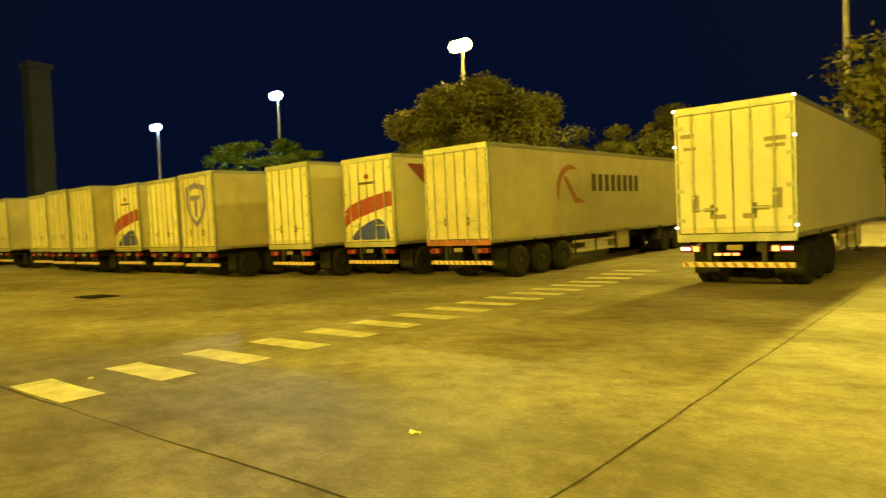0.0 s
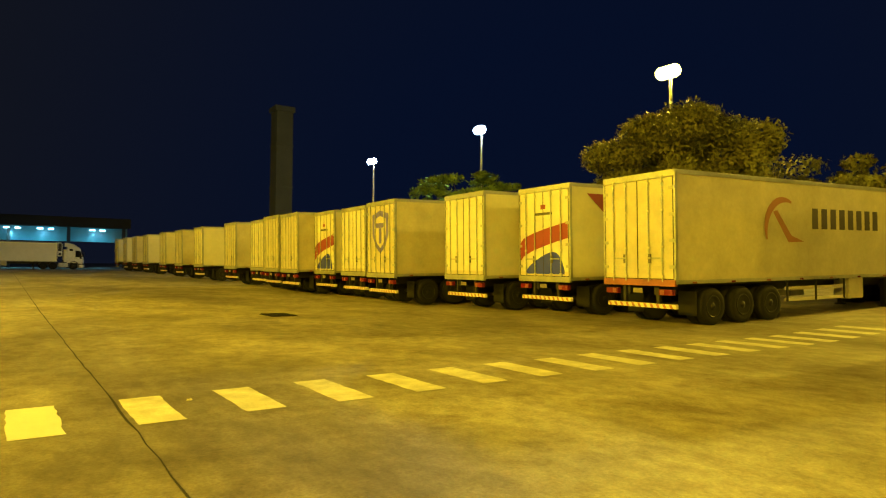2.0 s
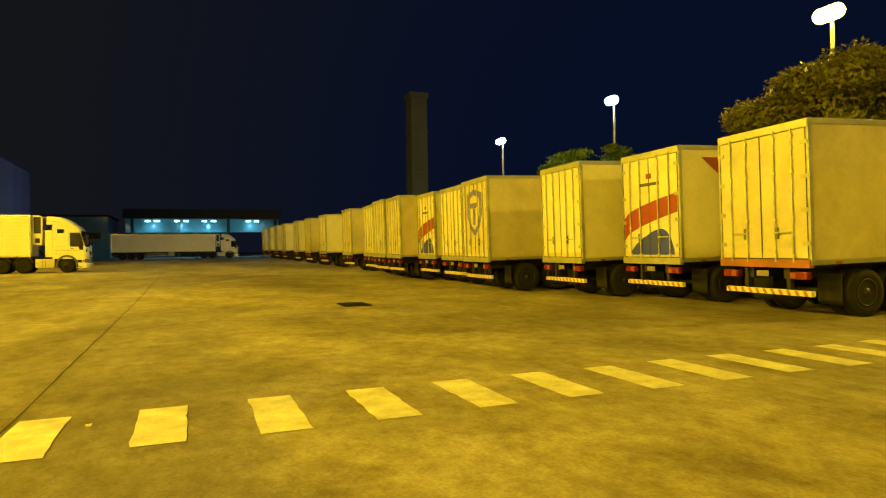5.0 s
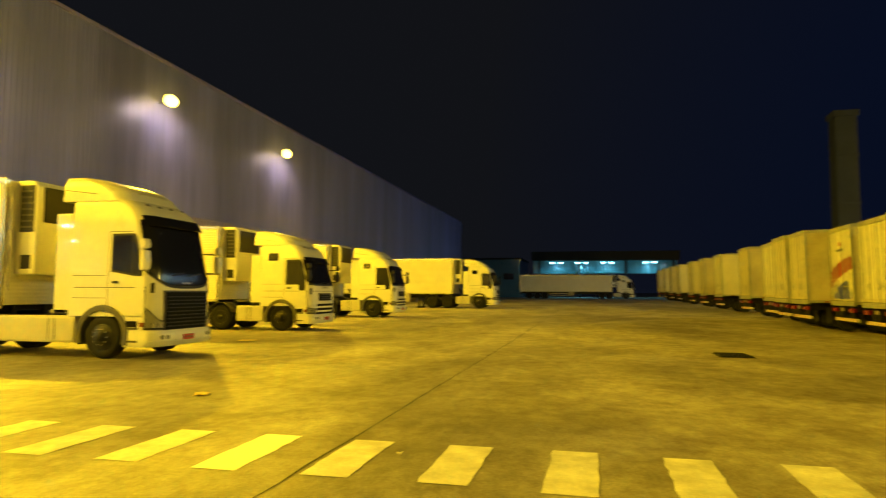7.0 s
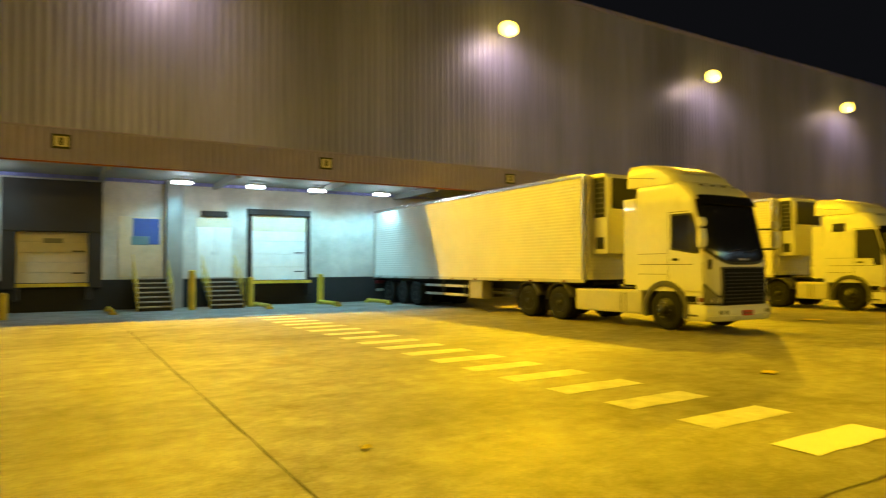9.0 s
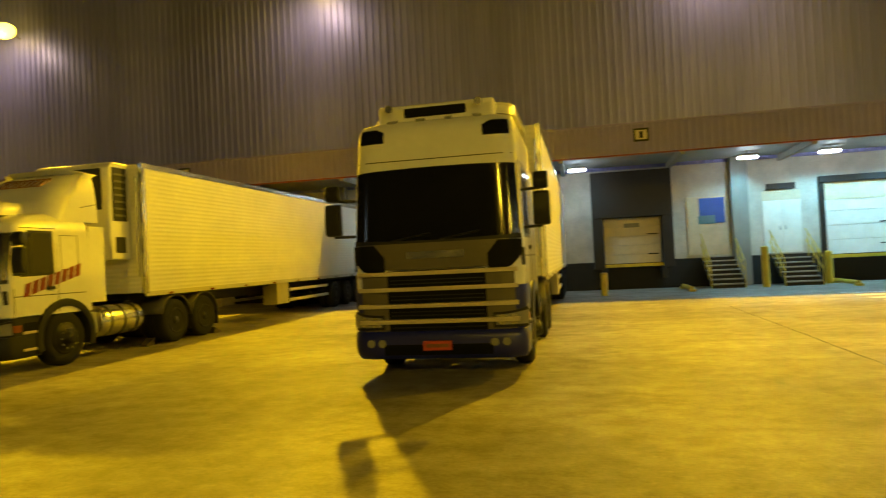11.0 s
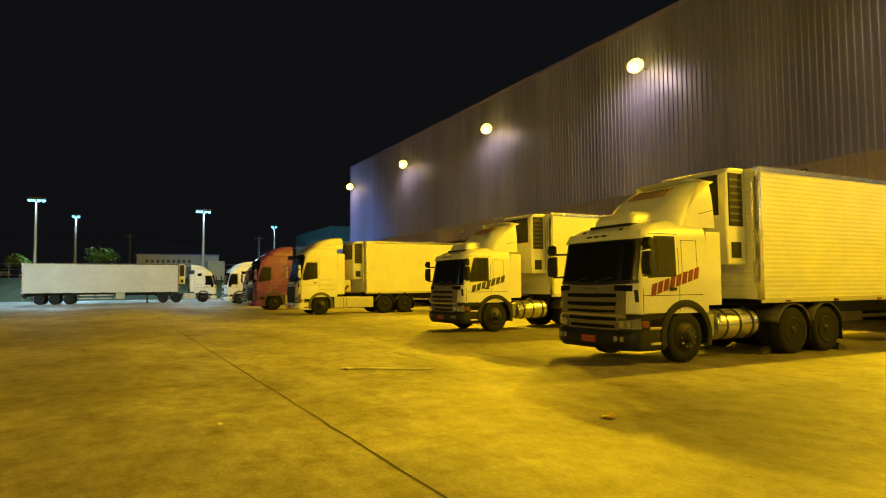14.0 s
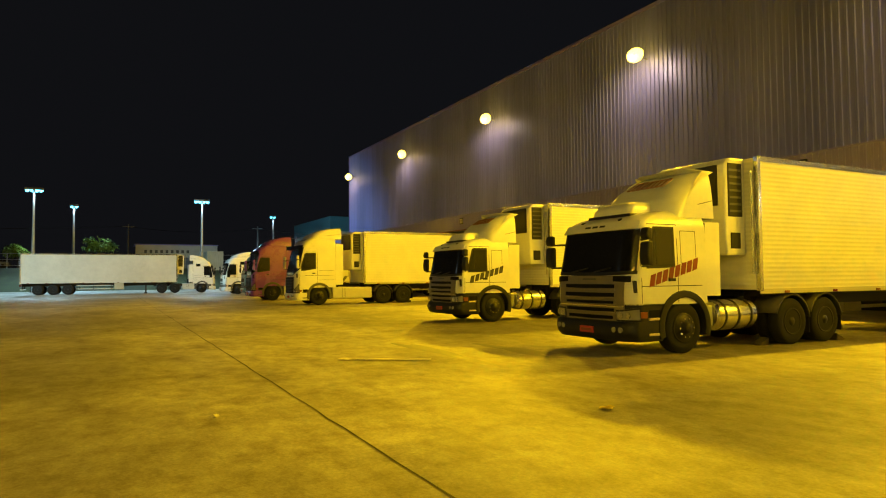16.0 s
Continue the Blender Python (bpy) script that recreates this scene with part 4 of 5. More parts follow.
def wheel_arch(root, s, w, front, material):
    bm = bmesh.new()
    prev = None
    for j in range(17):
        a = math.pi * (-0.10 + 1.2 * j / 16)
        c, sn = math.cos(a), math.sin(a)
        ring = [bm.verts.new((s * xx, front - c * rr, 0.55 + sn * rr)) for xx, rr in ((w + 0.035, 0.585), (w + 0.05, 0.62), (w + 0.03, 0.72), (w - 0.06, 0.74), (0.78, 0.72), (0.78, 0.60))]
        n = len(ring)
        if prev:
            for q in range(n):
                bm.faces.new((prev[q], prev[(q + 1) % n], ring[(q + 1) % n], ring[q])).smooth = True
        else:
            bm.faces.new(ring)
        prev = ring
    bm.faces.new(prev[::-1])
    bmesh.ops.recalc_face_normals(bm, faces=bm.faces[:])
    for e in bm.edges:
        if len(e.link_faces) == 2 and e.calc_face_angle(0) > 0.7:
            e.smooth = False
    part("wheel_arch", bm, material, root, "dark wheel arch")


def mudguard(y, s):
    """A curved guard over a drive wheel."""
    bm = bmesh.new()
    prev = None
    for j in range(13):
        a = math.pi * (0.10 + 0.86 * j / 12)
        ring = [bm.verts.new((s * xx, y - math.cos(a) * rr, 0.53 + math.sin(a) * rr)) for xx, rr in ((0.62, 0.60), (1.25, 0.60), (1.255, 0.575), (1.25, 0.62), (0.62, 0.625))]
        n = len(ring)
        if prev:
            for q in range(n):
                bm.faces.new((prev[q], prev[(q + 1) % n], ring[(q + 1) % n], ring[q])).smooth = True
        else:
            bm.faces.new(ring)
        prev = ring
    bm.faces.new(prev[::-1])
    bmesh.ops.recalc_face_normals(bm, faces=bm.faces[:])
    return bm


def tractor(m, label, kind="tall", paint=None, lower=None, axles=(4.1, 5.42), front=1.38, letters=0, parked_group="parked tractors"):
    """A road tractor. Front bumper at y 0, nose towards -y."""
    p = CABS[kind]
    paint = paint or M_WHITE
    lower = lower or paint
    root = thing("truck_tractor", m, label, "truck", parked_group)
    w, B, T, R, D, k = 1.22, p["b"], p["t"], p["roof"], p["depth"], p["rake"]
    # the skin: nose, screen, brow, crown
    if kind == "square":
        crown = [(T + 0.04, k, w - 0.05), (R - 0.25, k + 0.06, w - 0.06), (R - 0.10, k + 0.12, w - 0.09), (R - 0.02, k + 0.22, w - 0.16), (R + 0.02, k + 0.42, w - 0.30)]
    elif kind == "low":
        crown = [(T + 0.05, k - 0.02, w - 0.05), (T + 0.13, k + 0.07, w - 0.07), (T + 0.22, k + 0.26, w - 0.11), (T + 0.30, k + 0.55, w - 0.20), (R, k + 0.95, w - 0.36)]
    else:
        crown = [(T + 0.08, k + 0.05, w - 0.06), (R - 0.14, k + 0.20, w - 0.08), (R - 0.02, k + 0.36, w - 0.10), (R + 0.10, k + 0.60, w - 0.15), (R + 0.17, k + 0.95, w - 0.30)]
    sh = Shell([(0.60, 0.03, w), (1.15, -0.02, w), (B - 0.05, 0.02, w), (T, k, w - 0.035)] + crown, D, p["rx"], p["ry"])
    cab = part("cab", sh.body(1.0, crown[-1][0], 30), paint, root)
    nose = Shell(sh.rows, 0.82, p["rx"], p["ry"])
    part("nose_panel", nose.body(0.60, 1.02, 6), lower if kind in ("square",) else M_PLASTIC if kind == "low" else paint, root)
    bump = Shell([(0.28, 0.0, w - 0.03), (0.36, -0.07, w + 0.005), (0.46, -0.10, w + 0.015), (0.62, -0.09, w + 0.015), (0.68, -0.05, w + 0.01)], 0.80, p["rx"], p["ry"])
    part("bumper", bump.body(0.29, 0.68, 8), lower if kind != "low" else M_PLASTIC, root, "black bumper" if kind == "low" else "")

    F = sh.front
    # windscreen with its black surround
    drop = 0.26 if kind == "tall" else 0.04
    dip = lambda v: B - drop + (drop + 0.12) * abs(v) ** 4 if kind == "tall" else B - 0.03 + 0.03 * v * v
    part("windscreen", sh.sheet(F, -0.96, 0.96, dip, lambda v: T - 0.03 - 0.03 * v * v, 0.012, 28, 8), M_GLASS, cab, "dark curved windscreen")
    part("cowl_strip", sh.sheet(F, -0.97, 0.97, lambda v: dip(v) - 0.05, lambda v: dip(v) + 0.015, 0.02, 24, 1), M_PLASTIC, cab, "black strip below the screen")
    if kind in ("tall", "hood"):
        vis = Shell([(T - 0.2, k - 0.17, w - 0.06), (T + 0.06, k - 0.01, w - 0.07)], D, p["rx"], p["ry"])
        part("sun_visor", vis.sheet(vis.front, -0.95, 0.95, T - 0.19, T + 0.05, 0.012, 22, 2), M_GLASS, cab, "dark sun visor")
    if kind == "low":
        vis = Shell([(T - 0.07, k - 0.09, w - 0.02), (T + 0.12, k + 0.02, w - 0.06)], D, p["rx"], p["ry"])
        part("brow", vis.sheet(vis.front, -0.96, 0.96, T - 0.06, T + 0.11, 0.012, 22, 2), paint, cab, "white brow above the screen")
        for v in (-0.19, 0.0, 0.19):
            part("header_slot", vis.sheet(vis.front, v - 0.07, v + 0.07, T + 0.01, T + 0.05, 0.016, 2, 1), M_PLASTIC, cab)
        for v in (-0.5, 0.5):
            part("roof_marker", sh.sheet(F, v - 0.03, v + 0.03, T + 0.14, T + 0.17, 0.02, 2, 1), M_PLASTIC, cab)
    for x in (-0.62, 0.08):
        bm = bmesh.new()
        add_tube(bm, F(x / w, B - 0.01) - Vector((0, 0.03, 0)), F((x + 0.55) / w, B + 0.08) - Vector((0, 0.035, 0)), 0.012, 5)
        part("wiper", bm, M_PLASTIC, cab)
    if kind in ("tall", "square", "hood"):
        for j in range(4):
            v = -0.6 + 0.4 * j
            zr = R - 0.06 if kind != "square" else R - 0.04
            part("roof_marker", sh.sheet(F, v - 0.05, v + 0.05, zr, zr + 0.035, 0.018, 2, 1), M_LENS, cab)
    # doors and side glass
    for s in (-1, 1):
        side = lambda y, z: sh.flank(s, y, z)

        def flat(name, y0, y1, lo, hi, material, proud=0.006, owner=cab, lab="", nu=6):
            return part(name, sh.sheet(side, y0, y1, lo, hi, proud, nu, 4, 0.012), material, owner, lab)
        wt = min(T, B + 1.0) - 0.06
        wy0, wy1 = (0.42, 1.10) if kind == "low" else (0.37, 1.14)
        rakeline = lambda y: min(wt, B + 0.16 + (y - wy0) * 3.6)
        sill = {"tall": lambda y: B + 0.02 + 0.16 * max(0.0, y - 0.5), "low": lambda y: B + 0.10 + 0.03 * (y - 0.3), "square": lambda y: B + 0.02, "hood": lambda y: B - 0.22 if y < 0.62 else B + 0.02}[kind]
        flat("window_surround", wy0 - 0.04, wy1 + 0.05, lambda y: sill(y) - 0.05, lambda y: min(wt + 0.05, B + 0.24 + (y - wy0 + 0.04) * 3.6), M_PLASTIC, 0.007, cab, "black rubber window surround", 14)
        flat("side_window", wy0, wy1, sill, rakeline, M_GLASS, 0.014, cab, "dark side window", 14)
        flat("window_divider", wy0 + 0.22, wy0 + 0.24, lambda y: sill(y) + 0.02, wt - 0.01, M_PLASTIC, 0.018, cab, "", 1)
        # seams of the door, corner panel and sleeper locker
        for y in (0.24, wy1 + 0.12):
            flat("door_seam", y, y + 0.014, 1.04, wt + 0.10, M_SEAM, 0.003, cab, "", 1)
        flat("door_seam", 0.24, wy1 + 0.13, wt + 0.09, wt + 0.104, M_SEAM, 0.003, cab, "", 5)
        flat("door_crease", 0.26, D - 0.15, B - 0.30, B - 0.285, M_SEAM, 0.002, cab, "", 5)
        flat("door_handle", 0.96, 1.13, B - 0.20, B - 0.14, M_PLASTIC, 0.03, cab, "black door handle", 2)
        if kind in ("low", "square"):
            ya, yb, za, zb = wy1 + 0.22, wy1 + 0.66, B + 0.16, wt - 0.02
            for (a, b, c, d) in ((ya, yb, za, za + 0.012), (ya, yb, zb - 0.012, zb), (ya, ya + 0.012, za, zb), (yb - 0.012, yb, za, zb)):
                flat("locker_seam", a, b, c, d, M_SEAM, 0.003, cab, "", 2)
        else:
            flat("locker_seam", wy1 + 0.2, D - 0.1, B - 0.02, B - 0.008, M_SEAM, 0.003, cab, "", 2)
            flat("locker_seam", wy1 + 0.2, D - 0.1, B - 0.55, B - 0.538, M_SEAM, 0.003, cab, "", 2)
            if kind == "hood":
                flat("sleeper_window", 1.55, 2.0, B + 0.95, B + 1.25, M_GLASS, 0.008, cab, "small dark sleeper window", 3)
        flat("air_slot", 0.10, 0.15, B - 0.42, B - 0.18, M_PLASTIC, 0.02, cab, "", 1)
        # mirrors on arms, a small one over a tall one
        mo = w + 0.27
        my = 0.10 if kind != "low" else 0.16
        shellm = M_PLASTIC if kind != "tall" else paint
        mir = part("mirror", loft([(my - 0.10, B + 0.12), (my - 0.13, B + 0.3), (my - 0.10, B + 0.56), (my + 0.02, B + 0.58), (my + 0.02, B + 0.10)], 0.115, 0.035), shellm, cab)
        mir.matrix_basis = pose(s * mo, 0, 0)
        top_m = part("wide_mirror", loft([(my - 0.09, B + 0.61), (my - 0.13, B + 0.7), (my - 0.08, B + 0.84), (my + 0.02, B + 0.82), (my + 0.02, B + 0.60)], 0.10, 0.03), shellm, mir)
        top_m.matrix_basis = pose(0, 0, 0)
        part("mirror_glass", box(-0.10, 0.10, my + 0.021, my + 0.026, B + 0.14, B + 0.55), M_GLASS, mir)
        bm = bmesh.new()
        for z in (B + 0.62, B + 0.10):
            add_tube(bm, (-s * (mo - w + 0.05), 0.30, z), (0, my - 0.03, z), 0.022, 6)
        part("mirror_arm", bm, M_PLASTIC, mir)
        # steps and arch
        part("step_panel", box(min(s * 0.85, s * (w - 0.005)), max(s * 0.85, s * (w - 0.005)), 0.34, 0.78, 0.32, 1.0, 0.03), paint if kind != "low" else M_PLASTIC, root)
        for z in (0.40, 0.70):
            part("step", box(min(s * 1.05, s * (w + 0.02)), max(s * 1.05, s * (w + 0.02)), 0.40, 0.74, z, z + 0.05, 0.012), M_GREY if kind != "low" else M_BRONZE, root)
            # Solid block, no hollow: the recess's shade is put into its black colour.
            part("step_well", box(min(s * 1.0, s * (w + 0.004)), max(s * 1.0, s * (w + 0.004)), 0.42, 0.72, z + 0.055, z + 0.2), M_GRILLE, root, "black block standing in for the shade of the step recess")
        wheel_arch(root, s, w, front, M_PLASTIC if kind in ("low", "square") else M_GREY)
        if kind in ("low", "square"):
            t = part("fuel_tank", lathe([(0.02, 0), (0.24, 0.01), (0.31, 0.05), (0.325, 0.1), (0.325, 1.2), (0.31, 1.25), (0.24, 1.29), (0.02, 1.3)], 28), M_ALU, root, "shiny aluminium fuel tank")
            t.matrix_basis = pose(s * 0.9, front + 0.98, 0.72, 0, 0, 90)
            for y in (0.22, 0.62, 1.02):
                part("tank_strap", lathe([(0.326, y), (0.335, y), (0.335, y + 0.05), (0.326, y + 0.05)], 28), M_CHASSIS, t)
            part("tank_cap", tube((1.12, 0.0, 0.31), (1.12, 0.0, 0.37), 0.06, 12), M_PLASTIC, t)
            bm = add_box(bmesh.new(), min(s * 0.7, s * 1.12), max(s * 0.7, s * 1.12), front + 0.78, front + 0.94, 0.5, 0.95, 0.03)
            part("air_tank", bm, M_STEEL, root, "grey side box before the tank")
        else:
            part("side_skirt", box(min(s * 0.75, s * (w - 0.02)), max(s * 0.75, s * (w - 0.02)), front + 0.78, axles[0] - 0.72, 0.36, 1.0, 0.06), M_BOX, root, "pale tank and side cover")
            for y in (front + 1.35, front + 1.52):
                part("skirt_seam", box(min(s * (w - 0.03), s * (w - 0.012)), max(s * (w - 0.03), s * (w - 0.012)), y, y + 0.02, 0.42, 0.94), M_PLASTIC, root)
        # air fairing behind the cab
        part("side_fairing", box(min(s * (w - 0.09), s * (w - 0.045)), max(s * (w - 0.09), s * (w - 0.045)), D + 0.004, D + 0.46, 1.14, T + 0.12, 0.02), paint, root)
        part("fairing_gap", box(min(s * (w - 0.08), s * (w - 0.042)), max(s * (w - 0.08), s * (w - 0.042)), D + 0.0, D + 0.016, 1.16, T + 0.1), M_SEAM, root)
        put_wheel(WHEEL, root, s * 1.2, front, s < 0)
        for y in axles:
            put_wheel(DUAL, root, s * 1.24, y, s < 0)
            part("mudguard", mudguard(y, s), M_GREY, root, "curved grey mudguard")
            part("mudflap", box(min(s * 0.64, s * 1.22), max(s * 0.64, s * 1.22), y + 0.60, y + 0.615, 0.25, 0.62), M_RUBBER, root)
        part("chassis_rail", box(s * 0.42 - 0.05, s * 0.42 + 0.05, 0.4, axles[-1] + 0.8, 0.72, 0.98), M_CHASSIS, root)
        # headlamps
        z0, z1 = (0.72, 0.88) if kind == "low" else (0.74, 0.88)
        va, vb = (0.66, 0.985) if kind in ("low", "square") else (0.70, 0.985)
        rise = 0.30 if kind == "tall" else 0.05
        top = lambda v: z1 + rise * max(0.0, (abs(v) - va) / (vb - va)) ** 2
        hl = part("headlamp", sh.sheet(F, s * va, s * vb, z0, top, 0.05, 10, 3), M_LENS, root, "clear headlamp with an amber corner")
        part("indicator", sh.sheet(side, 0.16, 0.36, z0 + 0.03, z1 - 0.01, 0.02, 4, 2), M_AMBER, hl, "amber corner lens")
        for v in (va + 0.08, va + 0.2):
            c = F(s * v, (z0 + z1) / 2)
            part("lamp_bowl", tube(c + Vector((0, -0.03, 0)), c + Vector((0, -0.062, 0)), 0.07, 14), M_ALU, hl)
        part("lamp_surround", sh.sheet(F, s * (va - 0.03), s * 0.99, z0 - 0.04, lambda v: top(v) + 0.03, 0.03, 10, 3), M_PLASTIC, root, "black lamp surround")
        for x in (0.78, 0.94):
            c = bump.front(s * x / w, 0.52)
            part("fog_lamp", tube(c + Vector((0, 0.02, 0)), c + Vector((0, -0.015, 0)), 0.055, 14), M_LENS, root)
    part("axle_front", tube((-1.0, front, 0.52), (1.0, front, 0.52), 0.07, 8), M_CHASSIS, root)
    part("fifth_wheel", box(-0.45, 0.45, axles[0] + 0.2, axles[0] + 1.1, 0.98, 1.12, 0.03), M_CHASSIS, root)
    part("exhaust_box", box(-0.7, -0.2, D + 0.1, D + 0.6, 0.6, 1.5, 0.04), M_CHASSIS, root)
    bm = bmesh.new()
    for x in (-0.25, 0.0, 0.25):
        prev = Vector((x, D + 0.05, 1.75))
        for j in range(1, 9):
            q = Vector((x * (1 - 0.3 * j / 8), D + 0.05 + 1.0 * j / 8, 1.75 - 0.5 * math.sin(math.pi * j / 8) - 0.1 * j / 8))
            add_tube(bm, prev, q, 0.02, 5)
            prev = q
    part("air_hose", bm, M_PLASTIC, root, "black hoses to the trailer")
    # the front: grille, bars and panels
    if kind == "low":
        face = part("front_panel", sh.sheet(F, -0.80, 0.80, 0.66, lambda v: B - 0.08, 0.03, 20, 6), M_SILVER, root, "grey front panel round the grille")
        for z, h, r in ((1.32, 0.085, 0.62), (1.15, 0.085, 0.62), (1.02, 0.06, 0.60), (0.86, 0.075, 0.60), (0.71, 0.075, 0.56)):
            g = part("grille_slot", sh.sheet(F, -r, r, lambda v: z + 0.02 * abs(v), lambda v: z + h, 0.037, 16, 2), M_GRILLE, face, "black grille slot")
            part("slot_lip", sh.sheet(F, -r - 0.02, r + 0.02, z - 0.03, z - 0.004, 0.055, 16, 1), M_SILVER, g)
        part("bright_strip", sh.sheet(F, -0.80, 0.80, 0.965, 0.985, 0.042, 16, 1), M_ALU, face, "bright metal strip")
        for s in (-1, 1):
            part("cheek", sh.sheet(F, s * 0.58, s * 0.90, lambda v: B - 0.21 + 0.05 * (0.9 - abs(v)), lambda v: B - 0.09, 0.038, 8, 2), M_GRILLE, root, "black air intake")
    elif kind == "square":
        part("front_panel", sh.sheet(F, -0.86, 0.86, lambda v: B - 0.42 + 0.14 * max(0.0, abs(v) - 0.5), B - 0.05, 0.030, 20, 3), M_BRONZED, root, "grey upper front panel")
        for s in (-1, 1):
            part("front_cheek", sh.sheet(F, s * 0.60, s * 0.965, lambda v: B - 0.44 + 0.20 * max(0.0, (abs(v) - 0.8) / 0.165) ** 2, lambda v: B - 0.06 - 0.18 * max(0.0, (0.72 - abs(v)) / 0.12), 0.042, 12, 3), M_GRILLE, root, "dark cheek panel")
            part("bar_end_panel", sh.sheet(F, s * 0.55, s * 0.88, 0.60, B - 0.44, 0.028, 8, 4), M_BRONZED, root, "bronze grey panel beside the grille")
        g = part("grille", sh.sheet(F, -0.57, 0.57, 0.58, B - 0.43, 0.034, 12, 3), M_GRILLE, root, "dark grille")
        for j, z in enumerate((1.48, 1.26, 1.04, 0.82)):
            part("grille_bar", sh.sheet(F, -0.90, 0.90, z - 0.028, z + 0.028, 0.085, 22, 2, 0.0), M_BRONZE, g, "pale bronze bar")
            for q in range(2):
                part("grille_mesh_rib", sh.sheet(F, -0.54, 0.54, z - 0.10 - 0.05 * q, z - 0.085 - 0.05 * q, 0.045, 6, 1), M_PLASTIC, g)
        part("lower_grille", bump.sheet(bump.front, -0.62, 0.62, 0.36, 0.50, 0.012, 10, 2), M_GRILLE, root, "dark lower intake")
    elif kind == "tall":
        part("grille_frame", sh.sheet(F, -0.70, 0.70, 0.52, B - 0.36, 0.035, 14, 3), M_GREY, root, "grey grille frame")
        g = part("grille", sh.sheet(F, -0.66, 0.66, 0.54, B - 0.40, 0.05, 14, 3), M_GRILLE, root, "tall dark grille")
        for j in range(11):
            z = 0.58 + j * (B - 1.02) / 11
            part("grille_bar", sh.sheet(F, -0.63, 0.63, z, z + 0.028, 0.062, 10, 1), M_PLASTIC, g)
        part("name_strip", sh.sheet(F, -0.16, 0.16, B - 0.20, B - 0.15, 0.03, 4, 1), M_ALU, root, "maker's name drawn as a plain bar")
        part("bumper_lip", bump.sheet(bump.front, -0.98, 0.98, 0.33, 0.44, 0.03, 20, 2), paint, root)
    else:
        g = part("grille", sh.sheet(F, -0.52, 0.52, lambda v: 1.22 - 0.0 * v, lambda v: B - 0.38, 0.025, 12, 3), M_GRILLE, root, "dark grille in a white front")
        for j in range(3):
            z = 0.66 + 0.17 * j
            part("grille_slot", sh.sheet(F, -0.60, 0.60, z, z + 0.09, 0.026, 12, 1), M_GRILLE, g)
        for j in range(3):
            z = 1.28 + 0.09 * j
            part("grille_bar", sh.sheet(F, -0.48, 0.48, z, z + 0.02, 0.035, 8, 1), M_GREY, g)
        part("front_crease", sh.sheet(F, -0.9, 0.9, B - 0.30, B - 0.285, 0.004, 16, 1), M_SEAM, root)
    if kind != "tall":
        zc = B - 0.27 if kind == "square" else B - 0.17
        part("name_bar", sh.sheet(F, -0.34 if kind == "square" else -0.16, 0.34 if kind == "square" else 0.16, zc, zc + (0.10 if kind == "square" else 0.035), 0.045, 6, 1), M_ALU if kind == "square" else M_GREY, root, "maker's name drawn as a plain bar")
    pl = part("plate", box(-0.2, 0.2, -0.135, -0.09, 0.42, 0.55, 0.006), M_PLATE, root, "red number plate with a plain bar")
    part("plate_bar", box(-0.16, 0.16, -0.14, -0.136, 0.46, 0.51), M_ORANGE, pl)
    # roof deflector and fairing wings
    d0 = k + (0.86 if kind == "low" else 0.50)
    top = p["defl"]
    z0 = R - 0.16 if kind == "low" else R + 0.04
    rise = top - z0
    dsh = Shell([(z0, d0, w - 0.10), (z0 + rise * 0.35, d0 + 0.18, w - 0.12), (z0 + rise * 0.62, d0 + 0.46, w - 0.15), (z0 + rise * 0.84, d0 + 0.85, w - 0.20), (z0 + rise * 0.95, d0 + 1.15, w - 0.26), (top, D - 0.12, w - 0.40)], D + 0.36, 0.5, 0.42)
    dfl = part("roof_deflector", dsh.body(z0, top, 20), paint, root)
    for s in (-1, 1):
        part("fairing_seam", dsh.sheet(lambda y, z: dsh.flank(s, y, z), d0 + 0.9, D + 0.34, lambda y: z0 + rise * (0.26 + 0.20 * (y - d0 - 0.9)), lambda y: z0 + rise * (0.26 + 0.20 * (y - d0 - 0.9)) + 0.014, 0.003, 8, 1), M_SEAM, dfl)
    if kind == "low":
        hatch = Shell([(R - 0.14, k + 0.34, 0.60), (R + 0.06, k + 0.38, 0.58), (R + 0.15, k + 0.46, 0.55), (R + 0.20, k + 0.60, 0.46)], k + 1.25, 0.16, 0.12)
        part("roof_hatch_unit", hatch.body(R - 0.14, R + 0.20, 8), paint, root, "white cooling unit on the roof")
        part("hatch_base", box(-0.64, 0.64, k + 0.32, k + 1.2, R - 0.20, R - 0.06, 0.02), M_PLASTIC, root)
        if letters:
            for j in range(8):
                v = -0.52 + j * 0.135
                part("lettering_bar", dsh.sheet(dsh.front, v, v + 0.095, z0 + rise * 0.66, z0 + rise * 0.83, 0.004, 3, 2), M_BRAND_BROWN, dfl, "faded brown lettering drawn as bars" if j == 0 else "")
    if kind == "square":
        part("roof_box", loft([(k + 0.34, R - 0.1), (k + 0.28, R + 0.20), (k + 0.40, R + 0.25), (k + 1.2, R + 0.25), (k + 1.2, R - 0.1)], 0.86, 0.05), paint, root, "white roof box with a dark opening")
        # The opening isn't cut out; a black block carries its shade.
        part("roof_opening", box(-0.46, 0.46, k + 0.26, k + 0.5, R + 0.04, R + 0.17, 0.03), M_GRILLE, root, "black block standing in for the shaded opening in the roof box")
        for s in (-1, 1):
            part("roof_horn", tube((s * 0.66, k + 0.3, R + 0.16), (s * 0.66, k + 0.18, R + 0.16), 0.03, 10, 0.06), M_ALU, root, "bright roof lamp")
            part("lower_corner", sh.sheet(F, s * 0.885, s * 0.995, 0.98, 1.27, 0.010, 8, 3), lower, root, "dark blue lower corner")
